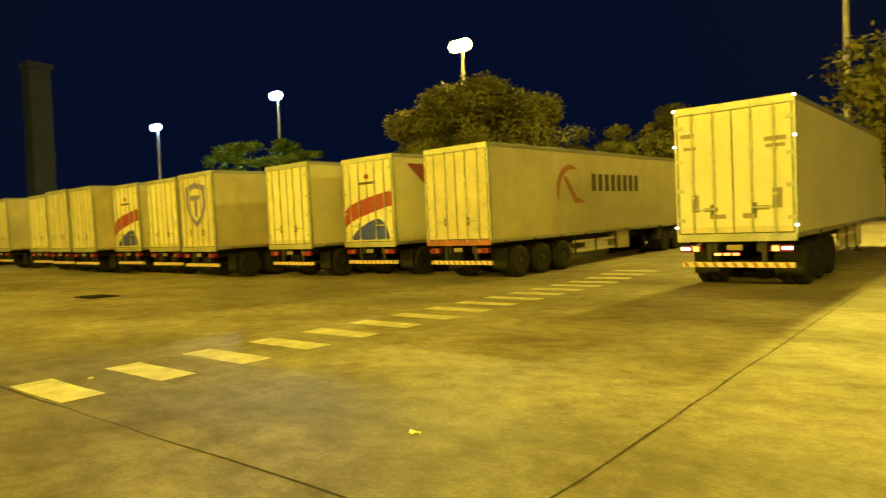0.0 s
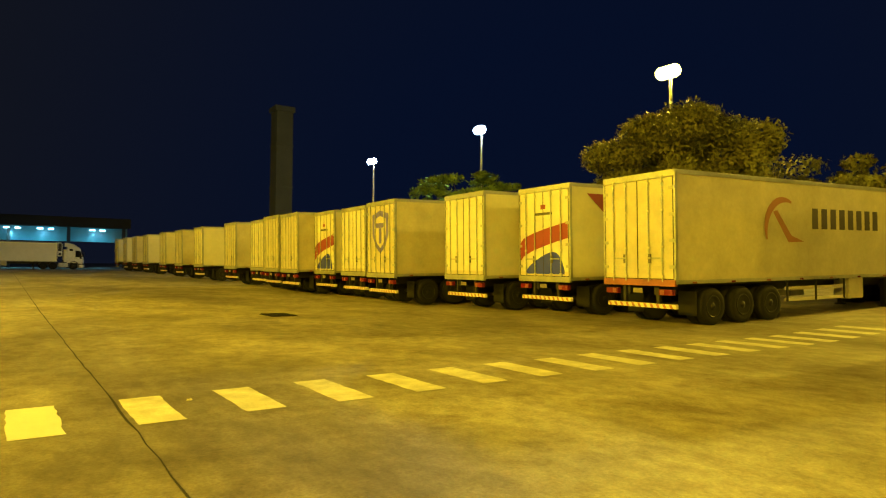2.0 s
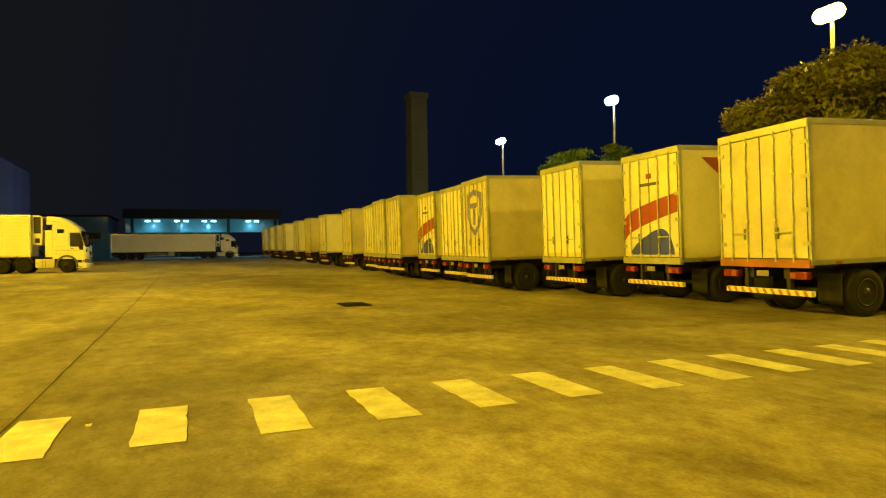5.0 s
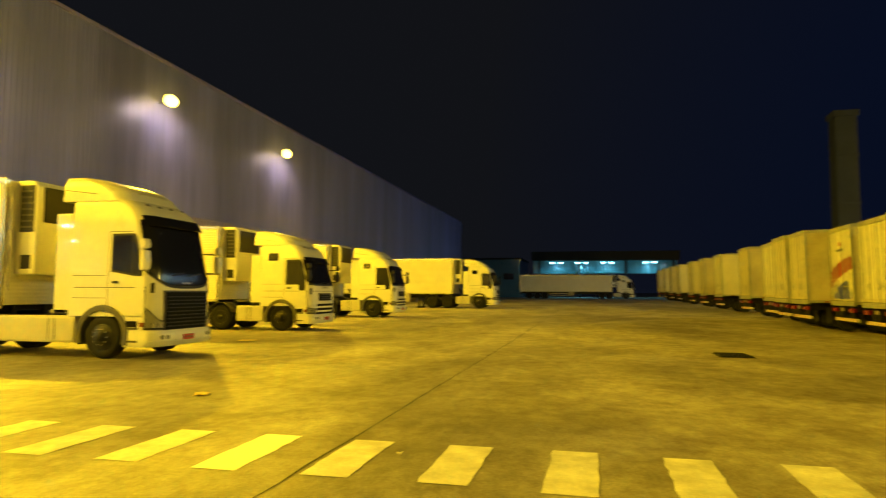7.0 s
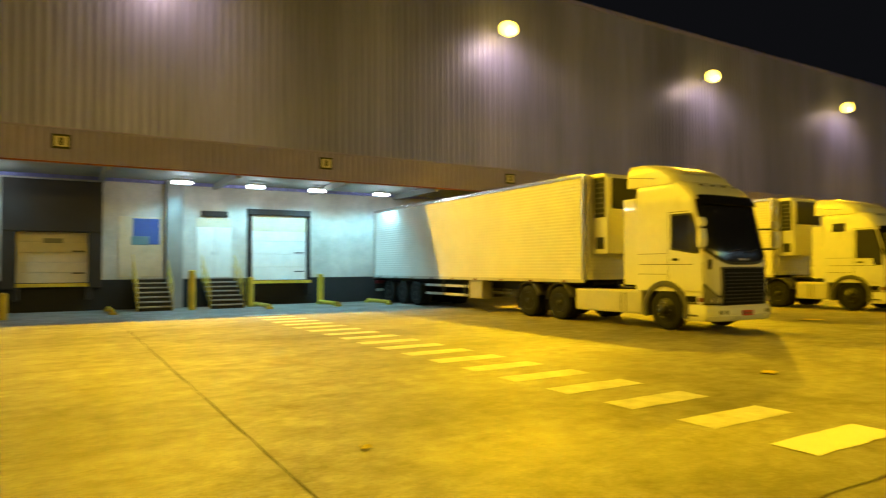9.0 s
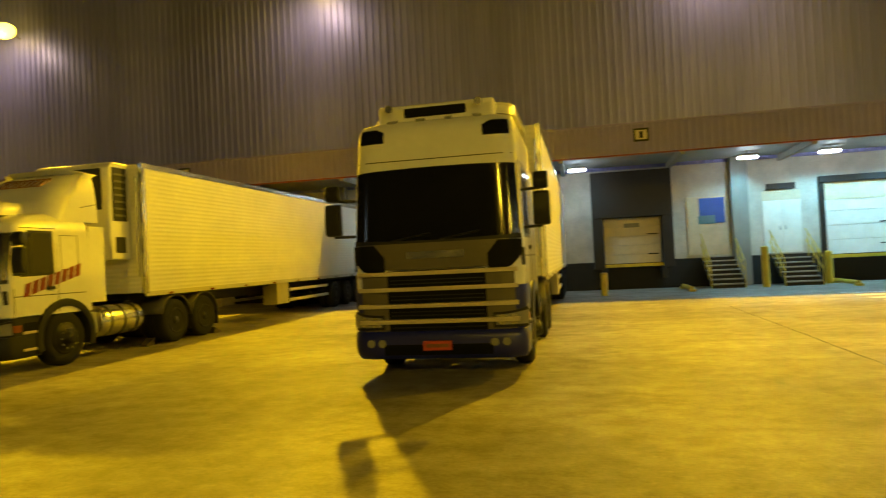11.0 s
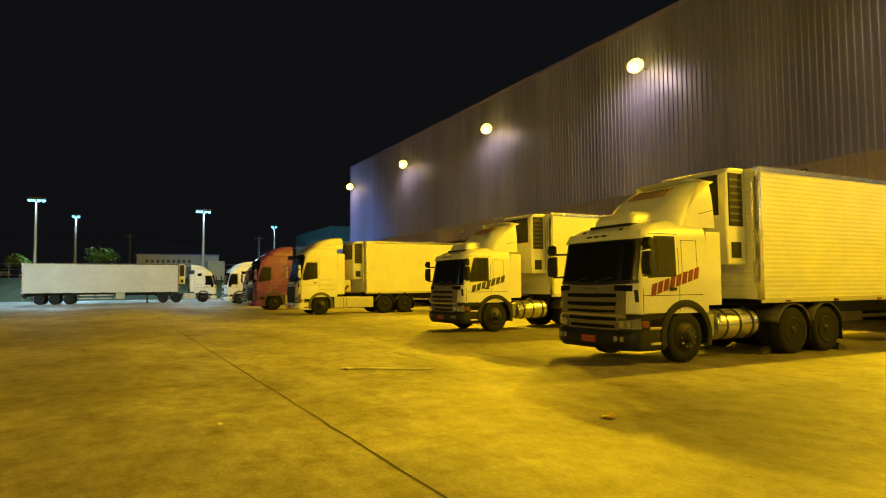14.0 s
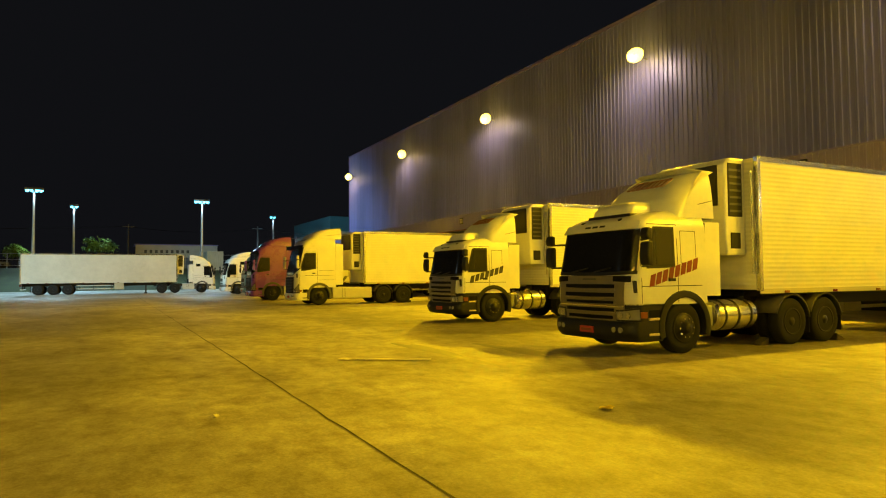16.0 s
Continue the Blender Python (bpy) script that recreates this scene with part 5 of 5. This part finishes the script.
            part("lower_side", sh.sheet(lambda y, z: sh.flank(s, y, z), 0.10, 0.74, 1.0, 1.27, 0.011, 6, 2), lower, root)
            part("roof_lamp", sh.sheet(F, s * 0.62, s * 0.93, R - 0.36, lambda v: R - 0.15 - 0.06 * max(0.0, (0.72 - abs(v)) / 0.1), 0.012, 8, 3), M_GLASS, cab, "dark lamp recess in the forehead")
        part("forehead_crease", sh.sheet(F, -0.95, 0.95, T + 0.08, T + 0.092, 0.004, 16, 1), M_SEAM, cab)
    if letters:
        slanted_bars(root, sh, 1, 0.42, 1.78, 1.34, 0.24, letters, M_BRAND_RED if letters == 8 else M_BRAND_DARK, "lettering on the door drawn as plain bars", 0.27)
    return root


# docked and parked rigs; nose towards the yard
def rig(x, y, label, t_label, kind, paint=None, lower=None, gap=3.65, L=14.6, top=4.3, axles=(4.1, 5.42), letters=0, front=1.38, turn=0.0, reefer=True):
    tractor(pose(x, y, ground_height(y, x), 0, 0, turn), label, kind, paint, lower, axles, front, letters)
    trailer(pose(x, y, ground_height(y, x), 0, 0, turn) @ pose(0, gap, 0), t_label, L, top, M_RIBBED, reefer=reefer)


rig(16.3, 9.4, "white high-roof road tractor with a tall dark grille", "white ribbed reefer trailer backed up to the dock", "tall", gap=4.25, L=14.6, top=4.38, axles=(5.45, 6.98))
rig(27.3, 10.4, "white tractor with a pale barred front", "white ribbed reefer trailer backed up to the dock", "hood", gap=4.2, L=13.6)
rig(39.2, 10.6, "white tractor parked beside other trucks", "white ribbed reefer trailer backed up to the dock", "hood", gap=4.2, L=13.4)
rig(-2.53, 8.35, "white and dark blue tractor with a wide barred grille", "white ribbed reefer trailer backed up to the dock", "square", lower=M_BLUE, gap=3.9, L=15.6, top=4.2, axles=(4.4, 5.7))
rig(-11.42, 8.75, "white day-cab tractor with red door lettering", "white ribbed reefer trailer with dark cooling unit", "low", gap=3.6, L=15.6, top=4.15, axles=(4.75, 5.95), letters=8)
rig(-21.12, 10.25, "white day-cab tractor with dark door lettering", "white ribbed reefer trailer backed up to the dock", "low", gap=3.75, L=14.2, top=4.2, axles=(4.75, 5.95), letters=7)
rig(-38.05, 9.1, "white high-roof tractor parked at the dock", "white ribbed reefer trailer with dark cooling unit", "tall", gap=4.05, L=14.6, top=4.25, axles=(5.3, 6.6))
rig(-47.25, 8.5, "plum red high-roof tractor", "white ribbed reefer trailer backed up to the dock", "tall", M_PURPLE, gap=4.05, L=14.6, top=4.0)
rig(-58.5, 10.1, "teal and white tractor in the far row", "white ribbed reefer trailer backed up to the dock", "hood", M_TEAL, gap=4.0, L=14.0, top=3.9)
rig(-67.0, 9.6, "white tractor at the end of the dock row", "white ribbed reefer trailer backed up to the dock", "hood", gap=4.0, L=14.0, top=3.8)
rig(56.3, 7.2, "white tractor with a box trailer beyond the others", "pale box trailer behind a white tractor", "hood", gap=3.6, L=13.0, top=4.15)
rig(116.3, -7.6, "white tractor in the far distance", "long white box trailer in the far distance", "hood", gap=3.6, L=15.6, top=4.1)
tractor(on_slope(12.2, -11.56, 14.6, -4.2) @ pose(0, -3.6, 0), "orange tractor under the front of a cream trailer", "hood", M_ORANGE)


def chock(x, y, turn):
    ob = part("wheel_chock", panel([(0, -0.16, 0), (0, 0.16, 0), (0, 0.16, 0.03), (0, -0.14, 0.17)], 0.2, 0.008), M_BARK)
    ob.matrix_world = pose(x, y, 0, 0, 0, turn)
    tagged(ob, "wooden wedge chock against a truck tyre", "chock", "wheel chocks")


chock(-10.42, 12.85, 180)
chock(-10.42, 15.32, 0)

# ---- across the yard ----
tractor(pose(-77.0, 10.3, 0, 0, 0, 180 - 3), "white tractor standing across the yard", "hood")
trailer(pose(-77.0, 10.3, 0, 0, 0, 180 - 3) @ pose(0, 3.9, 0), "white box trailer standing across the yard", 14.4, 4.15, M_BOX, reefer=True)
trailer(pose(-76.0, -24.2, 0), "white box trailer parked at the yard's edge", 14.0, 3.7, M_BOX)

# ---- lamp masts ----


def mast(x, y, z, lens, heads, span, label, size=1.0):
    g = ground_height(y, x)
    root = thing("lamp_mast", pose(x, y, g), label, "lamp mast", "lamp masts")
    H = z - g
    part("pole", tube((0, 0, 0), (0, 0, H), 0.24, 12, 0.11), M_STEEL, root)
    part("base_plate", box(-0.35, 0.35, -0.35, 0.35, 0, 0.05, 0.01), M_STEEL, root)
    part("crossbar", tube((-span / 2, 0, H), (span / 2, 0, H), 0.06, 8), M_STEEL, root)
    for k in range(heads):
        xx = -span / 2 + span * k / max(1, heads - 1)
        hd = part("lamp_head", loft([(-0.1, 0.02), (0.05, 0.3), (0.65, 0.24), (0.75, 0.06)], 0.27, 0.03), M_STEEL, root)
        hd.matrix_basis = pose(xx, 0, H - 0.1)
        # size enlarges the lens ball; the lamp's glare is put into it
        bm = bmesh.new()
        bmesh.ops.create_uvsphere(bm, u_segments=14, v_segments=8, radius=0.36 * size)
        bmesh.ops.scale(bm, verts=bm.verts[:], vec=(0.95, 1.0, 0.95))
        bmesh.ops.translate(bm, verts=bm.verts[:], vec=(0, 0.32, -0.02))
        ln = part("lens", bm, lens, hd, "glowing lens ball sized to its glare")
        ln.visible_shadow = False
    return root


mast(*MASTS["a"][:3], M_COOLLENS, 3, 1.2, "tall steel mast with cool white lamps", 1.3)
mast(*MASTS["b"][:3], M_COOLLENS, 4, 0.9, "tall steel mast with bright white lamps", 1.5)
mast(*MASTS["c"][:3], M_WARMLENS, 4, 1.1, "tall steel mast with warm yellow lamps", 1.5)
mast(*MASTS["d"][:3], M_WARMLENS, 4, 1.1, "tall steel mast with warm yellow lamps", 1.5)
for k, (x, y, z, c) in enumerate(FAR_MASTS):
    r = mast(x, y, z, M_FARLENS, 4 if k in (0, 2) else 2, 1.5 if k in (0, 2) else 0.6, "far lamp mast with cool white lamps", 0.7)
    r.rotation_euler = (0, 0, radians(90))
# Added mast, out of view; its bright lenses also put glints into the windscreens.
mast(*UNSEEN_MAST, M_COOLLENS, 4, 1.5, "unseen lamp mast with cool white lamps, added behind the row")
for x, y, h in ((-118, 2.5, 10.5), (-122, 24.0, 11), (-125, 32.0, 9.5), (-125, 38, 9.0)):
    root = thing("utility_pole", pose(x, y, 0), "thin dark utility pole beyond the fence", "pole", "utility poles")
    part("pole", tube((0, 0, 0), (0, 0, h), 0.16, 8, 0.1), M_TOWER, root)
    part("crossarm", box(-0.06, 0.06, -0.9, 0.9, h - 0.5, h - 0.38, 0.01), M_TOWER, root)
bm = bmesh.new()
pts = [(-122, 60, 9.2), (-122, 24, 10.6), (-118, 2.5, 10.1), (-118, -60, 9.5)]
for a, b in zip(pts, pts[1:]):
    prev = Vector(a)
    for k in range(1, 9):
        t = k / 8
        q = Vector(a).lerp(Vector(b), t) - Vector((0, 0, 1.6 * t * (1 - t) * 4 * 0.5))
        add_tube(bm, prev, q, 0.03, 4)
        prev = q
tagged(part("overhead_cable", bm, M_PLASTIC), "sagging overhead cables between utility poles", "cable")

# ---- trees ----


def tree(name, x, y, h, rx, ry, rz, n, leaf, material, seed, label, lobes_n=16, trunk=0.28, low=-0.5, sizes=(0.30, 0.5)):
    rnd = random.Random(seed)
    root = thing("tree", pose(x, y, ground_height(y, x)), label, "tree", "trees behind the row")
    bm = bmesh.new()
    zc = h - rz
    add_tube(bm, (0, 0, 0), (0.15, 0.1, zc * 0.75), trunk, 10, trunk * 0.65)
    lobes = []
    for k in range(lobes_n):
        a, e = rnd.uniform(0, 2 * math.pi), rnd.uniform(low, 1.0)
        r = rnd.uniform(0.22, 0.84) * (1.0 if e < 0.2 else 1.08 - 0.42 * e)
        c = Vector((rx * r * math.cos(a), ry * r * math.sin(a), zc + rz * 0.62 * e))
        lobes.append((c, rnd.uniform(*sizes)))
        if k < 9:
            add_tube(bm, (0.1, 0.1, zc * rnd.uniform(0.5, 0.75)), c * 0.85 + Vector((0, 0, zc * 0.1)), trunk * 0.4, 6, 0.04)
    part("trunk", bm, M_BARK, root)
    verts, faces = [], []
    for c, s in lobes:
        for _ in range(n // len(lobes)):
            d = Vector((rnd.gauss(0, 1), rnd.gauss(0, 1), rnd.gauss(0, 1))).normalized()
            rr = rnd.uniform(0.45, 1.0) ** 0.5 * (1 + 0.08 * rnd.gauss(0, 1))
            p = c + Vector((d.x * rx * s, d.y * ry * s, d.z * rz * s)) * rr
            u = Vector((rnd.gauss(0, 1), rnd.gauss(0, 1), rnd.gauss(0, 1))).normalized()
            v = u.cross(d + Vector((0.01, 0.02, 0.03))).normalized()
            ls = leaf * rnd.uniform(0.6, 1.4)
            i = len(verts)
            verts += [p - u * ls, p + v * ls * 0.45, p + u * ls, p - v * ls * 0.45]
            faces.append((i, i + 1, i + 2, i + 3))
    me = bpy.data.meshes.new("crown")
    me.from_pydata(verts, [], faces)
    me.materials.append(material)
    cr = new("crown", me)
    cr.parent = root
    cr["kind"] = "stuff"
    return root


tree("tree", 28.6, -36.5, 13.0, 7.4, 5.4, 4.6, 72000, 0.15, M_LEAF, 21, "broad round tree lit yellow by the lamps", 60, 0.28, -1.5, (0.20, 0.34))
tree("tree", 19.5, -45.0, 10.6, 6.4, 4.5, 3.4, 9000, 0.19, M_LEAF, 12, "darker spreading tree behind the trailers", 26, 0.26, -1.2, (0.14, 0.30))
tree("tree", 58.0, -40.0, 11.8, 8.5, 5.0, 2.4, 5200, 0.20, M_LEAFG, 13, "sparse bright green tree beside a lamp mast", 20, 0.28, -0.9, (0.12, 0.26))
tree("tree", 68.0, -41.5, 11.8, 3.0, 3.0, 2.6, 900, 0.26, M_LEAFG, 17, "thin green tree with gaps in its crown", 9, 0.2, -0.8, (0.2, 0.35))
tree("tree", -0.5, -27.5, 10.4, 5.6, 4.5, 4.6, 16000, 0.18, M_LEAF, 14, "dense tree behind the lit trailer", 30, 0.28, -1.2, (0.20, 0.36))

# ---- far buildings ----
root = thing("far_canopy", pose(149, 0, ground_height(0, 149)), "far canopy building with cool white lights", "building")
part("roof", box(-1, 14, -19, 12.5, 8.3, 10.1, 0.05), M_DARKCON, root)
part("fascia", box(-1.15, -1.02, -19.1, 12.6, 8.2, 10.2, 0.02), M_DARKCON, root)
for y in (-18, -8, 2, 11):
    part("column", box(0.5, 1.1, y - 0.3, y + 0.3, 0, 8.3), M_DARKCON, root)
part("back_wall", box(3, 3.4, -19, 12.5, 5.4, 8.3), M_TEAL, root, "blue-green wall lit by the lamps")
for y in (7.1, 1.5, -4.0, -13.0):
    for d in (-0.9, 0.9):
        ln = part("lamp", box(-0.6, 0.2, y + d - 0.45, y + d + 0.45, 7.6, 7.8, 0.05), M_CYANLENS, root, "glowing canopy lamp")
        ln.visible_shadow = False
root = thing("far_building", pose(150, 22, ground_height(0, 150)), "dim blue-grey building at the yard's far end", "building")
part("wall", box(0, 20, -6.5, 7.5, 0, 8.6), M_TEAL, root)
part("roof", box(-0.3, 20.3, -6.8, 7.8, 8.6, 9.0, 0.03), M_DARKCON, root)
for y in (-4, 0, 4):
    part("window", box(-0.05, -0.01, y - 1.2, y + 1.2, 4.0, 5.4), M_GLASS, root)
root = thing("tower", pose(150, -52, 0), "tall dark concrete tower against the night sky", "tower")
part("shaft", loft([(-2.1, 0), (-2.0, 38.2), (2.0, 38.2), (2.1, 0)], 2.1, 0.1), M_PALECON, root)
part("head", box(-2.4, 2.4, -2.4, 2.4, 38.2, 39.5, 0.1), M_PALECON, root)
for z in (10, 20, 30):
    part("band", box(-2.16, 2.16, -2.16, 2.16, z, z + 0.4, 0.02), M_PALECON, root)

root = thing("office_building", pose(-112, 46, 0), "white building with a pale blue upper band", "building")
part("wall", box(-22, 2, -12, 20, 0, 9.6), M_BOX, root)
part("upper_band", box(-22.1, 2.1, -12.1, 20, 9.6, 12.2, 0.03), M_TEAL, root)
for y in (-9, -5, -1):
    part("window", box(2.01, 2.05, y - 1.3, y + 1.3, 6.0, 7.6), M_GLASS, root)
root = thing("low_shed", pose(-116, 9.8, 2.0), "long low shed with a white fascia", "shed")
part("wall", box(-6, 0, -6.2, 6.2, 0, 3.6), M_TOWER, root)
part("fascia", box(0.01, 0.15, -6.3, 6.3, 3.0, 5.0, 0.02), M_BOX, root, "white fascia board with plain grey bars")
for k in range(9):
    part("lettering_bar", box(0.151, 0.16, -5 + k * 0.8, -4.6 + k * 0.8, 3.7, 4.2), M_GREY, root)
part("roof", box(-6.2, 0.3, -6.4, 6.4, 5.0, 5.15), M_FASCIA, root)
root = thing("container", pose(-104, 14.1, 0), "cream shipping container on end of the yard", "container")
part("body", box(-6, 0, -1.2, 1.2, 0.15, 5.6, 0.03), M_BOXOLD, root)
for k in range(8):
    part("rib", box(0.0, 0.04, -1.1 + k * 0.3, -1.0 + k * 0.3, 0.3, 5.4), M_BOXOLD, root)
for s in (-1, 1):
    part("foot", box(-5.8, -0.2, s * 1.0 - 0.1, s * 1.0 + 0.1, 0, 0.15), M_CHASSIS, root)

# grassy bank with a fence and parked cars
bm = bmesh.new()
rnd = random.Random(9)
rows_ = []
for k in range(60):
    y = -140 + k * 3.0
    rows_.append([bm.verts.new((-98 + rnd.uniform(-0.6, 0.6), y, 0.0)), bm.verts.new((-101 + rnd.uniform(-0.5, 0.5), y, 1.5 + rnd.uniform(-0.3, 0.3))), bm.verts.new((-105, y, 3.1 + rnd.uniform(-0.2, 0.2))), bm.verts.new((-190, y, 3.4))])
for a, b in zip(rows_, rows_[1:]):
    for q in range(3):
        bm.faces.new((a[q], b[q], b[q + 1], a[q + 1]))
tagged(part("grass_bank", bm, M_GRASS), "dark grassy bank along the yard's edge", "bank", kind="structure")
root = thing("fence", pose(-105.5, 0, 3.1), "thin pale metal fence along the bank", "fence")
for k in range(36):
    part("post", tube((0, -60 + 2.5 * k, -0.2), (0, -60 + 2.5 * k, 2.1), 0.05, 6), M_STEEL, root)
for z in (0.4, 1.2, 2.0):
    part("rail", tube((0, -60, z), (0, 27.5, z), 0.03, 5), M_STEEL, root)


def car(x, y, paint, label):
    root = thing("parked_car", pose(x, y, 3.2), label, "car", "cars behind the fence")
    part("body", loft([(-2.1, 0.3), (-2.15, 0.75), (-1.2, 0.9), (2.0, 0.95), (2.15, 0.5), (2.05, 0.3)], 0.85, 0.08), paint, root)
    part("cabin", loft([(-1.2, 0.9), (-0.5, 1.42), (1.1, 1.45), (1.9, 0.93)], 0.75, 0.06, 0.12, 0.9), M_GLASS, root)
    for yy in (-1.3, 1.3):
        for s in (-1, 1):
            part("wheel", lathe([(0.2, 0.0), (0.31, 0.02), (0.31, 0.18), (0.2, 0.2)], 14), M_RUBBER, root).matrix_basis = pose(s * 0.86 - 0.1, yy, 0.31)


for k, (y, p) in enumerate(((-28, M_CAR), (-22, M_BOX), (-15, M_CAR), (-9, M_BOX), (-4, M_CAR), (22, M_CAR))):
    car(-112.0 - (k % 2), y, p, "dark car parked behind the fence" if p is M_CAR else "pale car parked behind the fence")
for k, (x, y, h, r) in enumerate(((-110, -22, 4.4, 2.2), (-109, -1.5, 4.6, 2.4), (-112, -12, 3.8, 2.0))):
    t_ = tree("tree", x, y, h, r, r, 1.4, 900, 0.22, M_LEAFG, 30 + k, "small dark shrub tree on the bank", trunk=0.1)
    t_.location.z = 3.1
root = thing("billboard", pose(-96, -13.6, 0), "tall billboard on a dark steel post", "billboard")
part("post", tube((0, 0, 0), (0, 0, 11.2), 0.5, 14, 0.4), M_STEEL, root)
part("board", panel([(-0.6, -1.1, 11.2), (0.5, 0.9, 11.2), (0.5, 0.9, 15.4), (-0.6, -1.1, 15.4)], 0.3, 0.03), M_SIGNLIT, root, "lit pale blue board")
part("ledge", box(-0.8, 2.2, -0.4, 0.6, 10.9, 11.2, 0.02), M_STEEL, root)

# ---- on the ground ----


def patch(name, cx, cy, rx, ry, material, label, category, seed, z=0.004, kind=""):
    rnd = random.Random(seed)
    bm = bmesh.new()
    vs = []
    for k in range(26):
        a = 2 * math.pi * k / 26
        r = 1 + 0.25 * math.sin(3 * a + seed) + rnd.uniform(-0.12, 0.12)
        vs.append(bm.verts.new((rx * r * math.cos(a), ry * r * math.sin(a), 0)))
    bm.faces.new(vs)
    ob = part(name, bm, material)
    ob.matrix_world = pose(cx, cy, z)
    return tagged(ob, label, category, kind=kind)


M_WET = mat("wet_concrete", (0.19, 0.175, 0.15), 0.55, 0, 0.2, 1.2, 25, 0.03)
patch("puddle", -13.2, 6.0, 2.0, 0.22, M_WET, "thin wet trail on the concrete", "puddle", 2, kind="structure")
patch("puddle", -12.6, 7.6, 1.4, 0.25, M_WET, "thin wet trail on the concrete", "puddle", 4, kind="structure")


def litter(x, y, sx, sy, turn, material, label, seed):
    rnd = random.Random(seed)
    bm = bmesh.new()
    g = [[bm.verts.new(((i / 3 - 0.5) * sx, (j / 2 - 0.5) * sy, 0.012 + rnd.uniform(0, 0.03))) for i in range(4)] for j in range(3)]
    for a, b in zip(g, g[1:]):
        for k in range(3):
            bm.faces.new((a[k], a[k + 1], b[k + 1], b[k]))
    r = bmesh.ops.extrude_face_region(bm, geom=bm.faces[:])
    bmesh.ops.translate(bm, verts=[v for v in r["geom"] if isinstance(v, bmesh.types.BMVert)], vec=(0, 0, -0.008))
    bmesh.ops.recalc_face_normals(bm, faces=bm.faces[:])
    ob = part("litter", bm, material)
    ob.matrix_world = pose(x, y, 0.002, 0, 0, turn)
    tagged(ob, label, "litter", "litter on the yard")


litter(10.96, 5.39, 0.22, 0.2, 20, M_YELLOW, "crumpled yellow scrap on the concrete", 1)
litter(21.06, 10.36, 0.7, 0.5, 10, M_YELLOW, "flat yellow sheet lying by the trucks", 2)
litter(-6.85, 5.11, 0.16, 0.14, 40, M_YELLOW, "crumpled yellow scrap on the concrete", 3)
litter(4.02, 4.89, 0.09, 0.07, 0, M_YELLOW, "crumpled yellow scrap on the concrete", 4)
litter(8.12, 1.33, 0.07, 0.05, 0, M_PAPER, "small pale paper scrap on the concrete", 5)
litter(-12.31, 4.64, 1.5, 0.12, 60, M_PAPER, "long pale strip of packing tape", 6)
litter(-12.85, 3.9, 0.25, 0.2, 30, M_PAPER, "small pale paper scrap on the concrete", 7)
litter(-8.71, 0.94, 0.07, 0.06, 0, M_PAPER, "small pale paper scrap on the concrete", 8)
litter(3.56, 0.9, 0.1, 0.03, 15, M_PAPER, "small pale paper scrap on the concrete", 9)

for proto in (WHEEL, DUAL):
    for o in list(proto.children_recursive) + [proto]:
        bpy.data.objects.remove(o)
bpy.data.objects.remove(STORE)
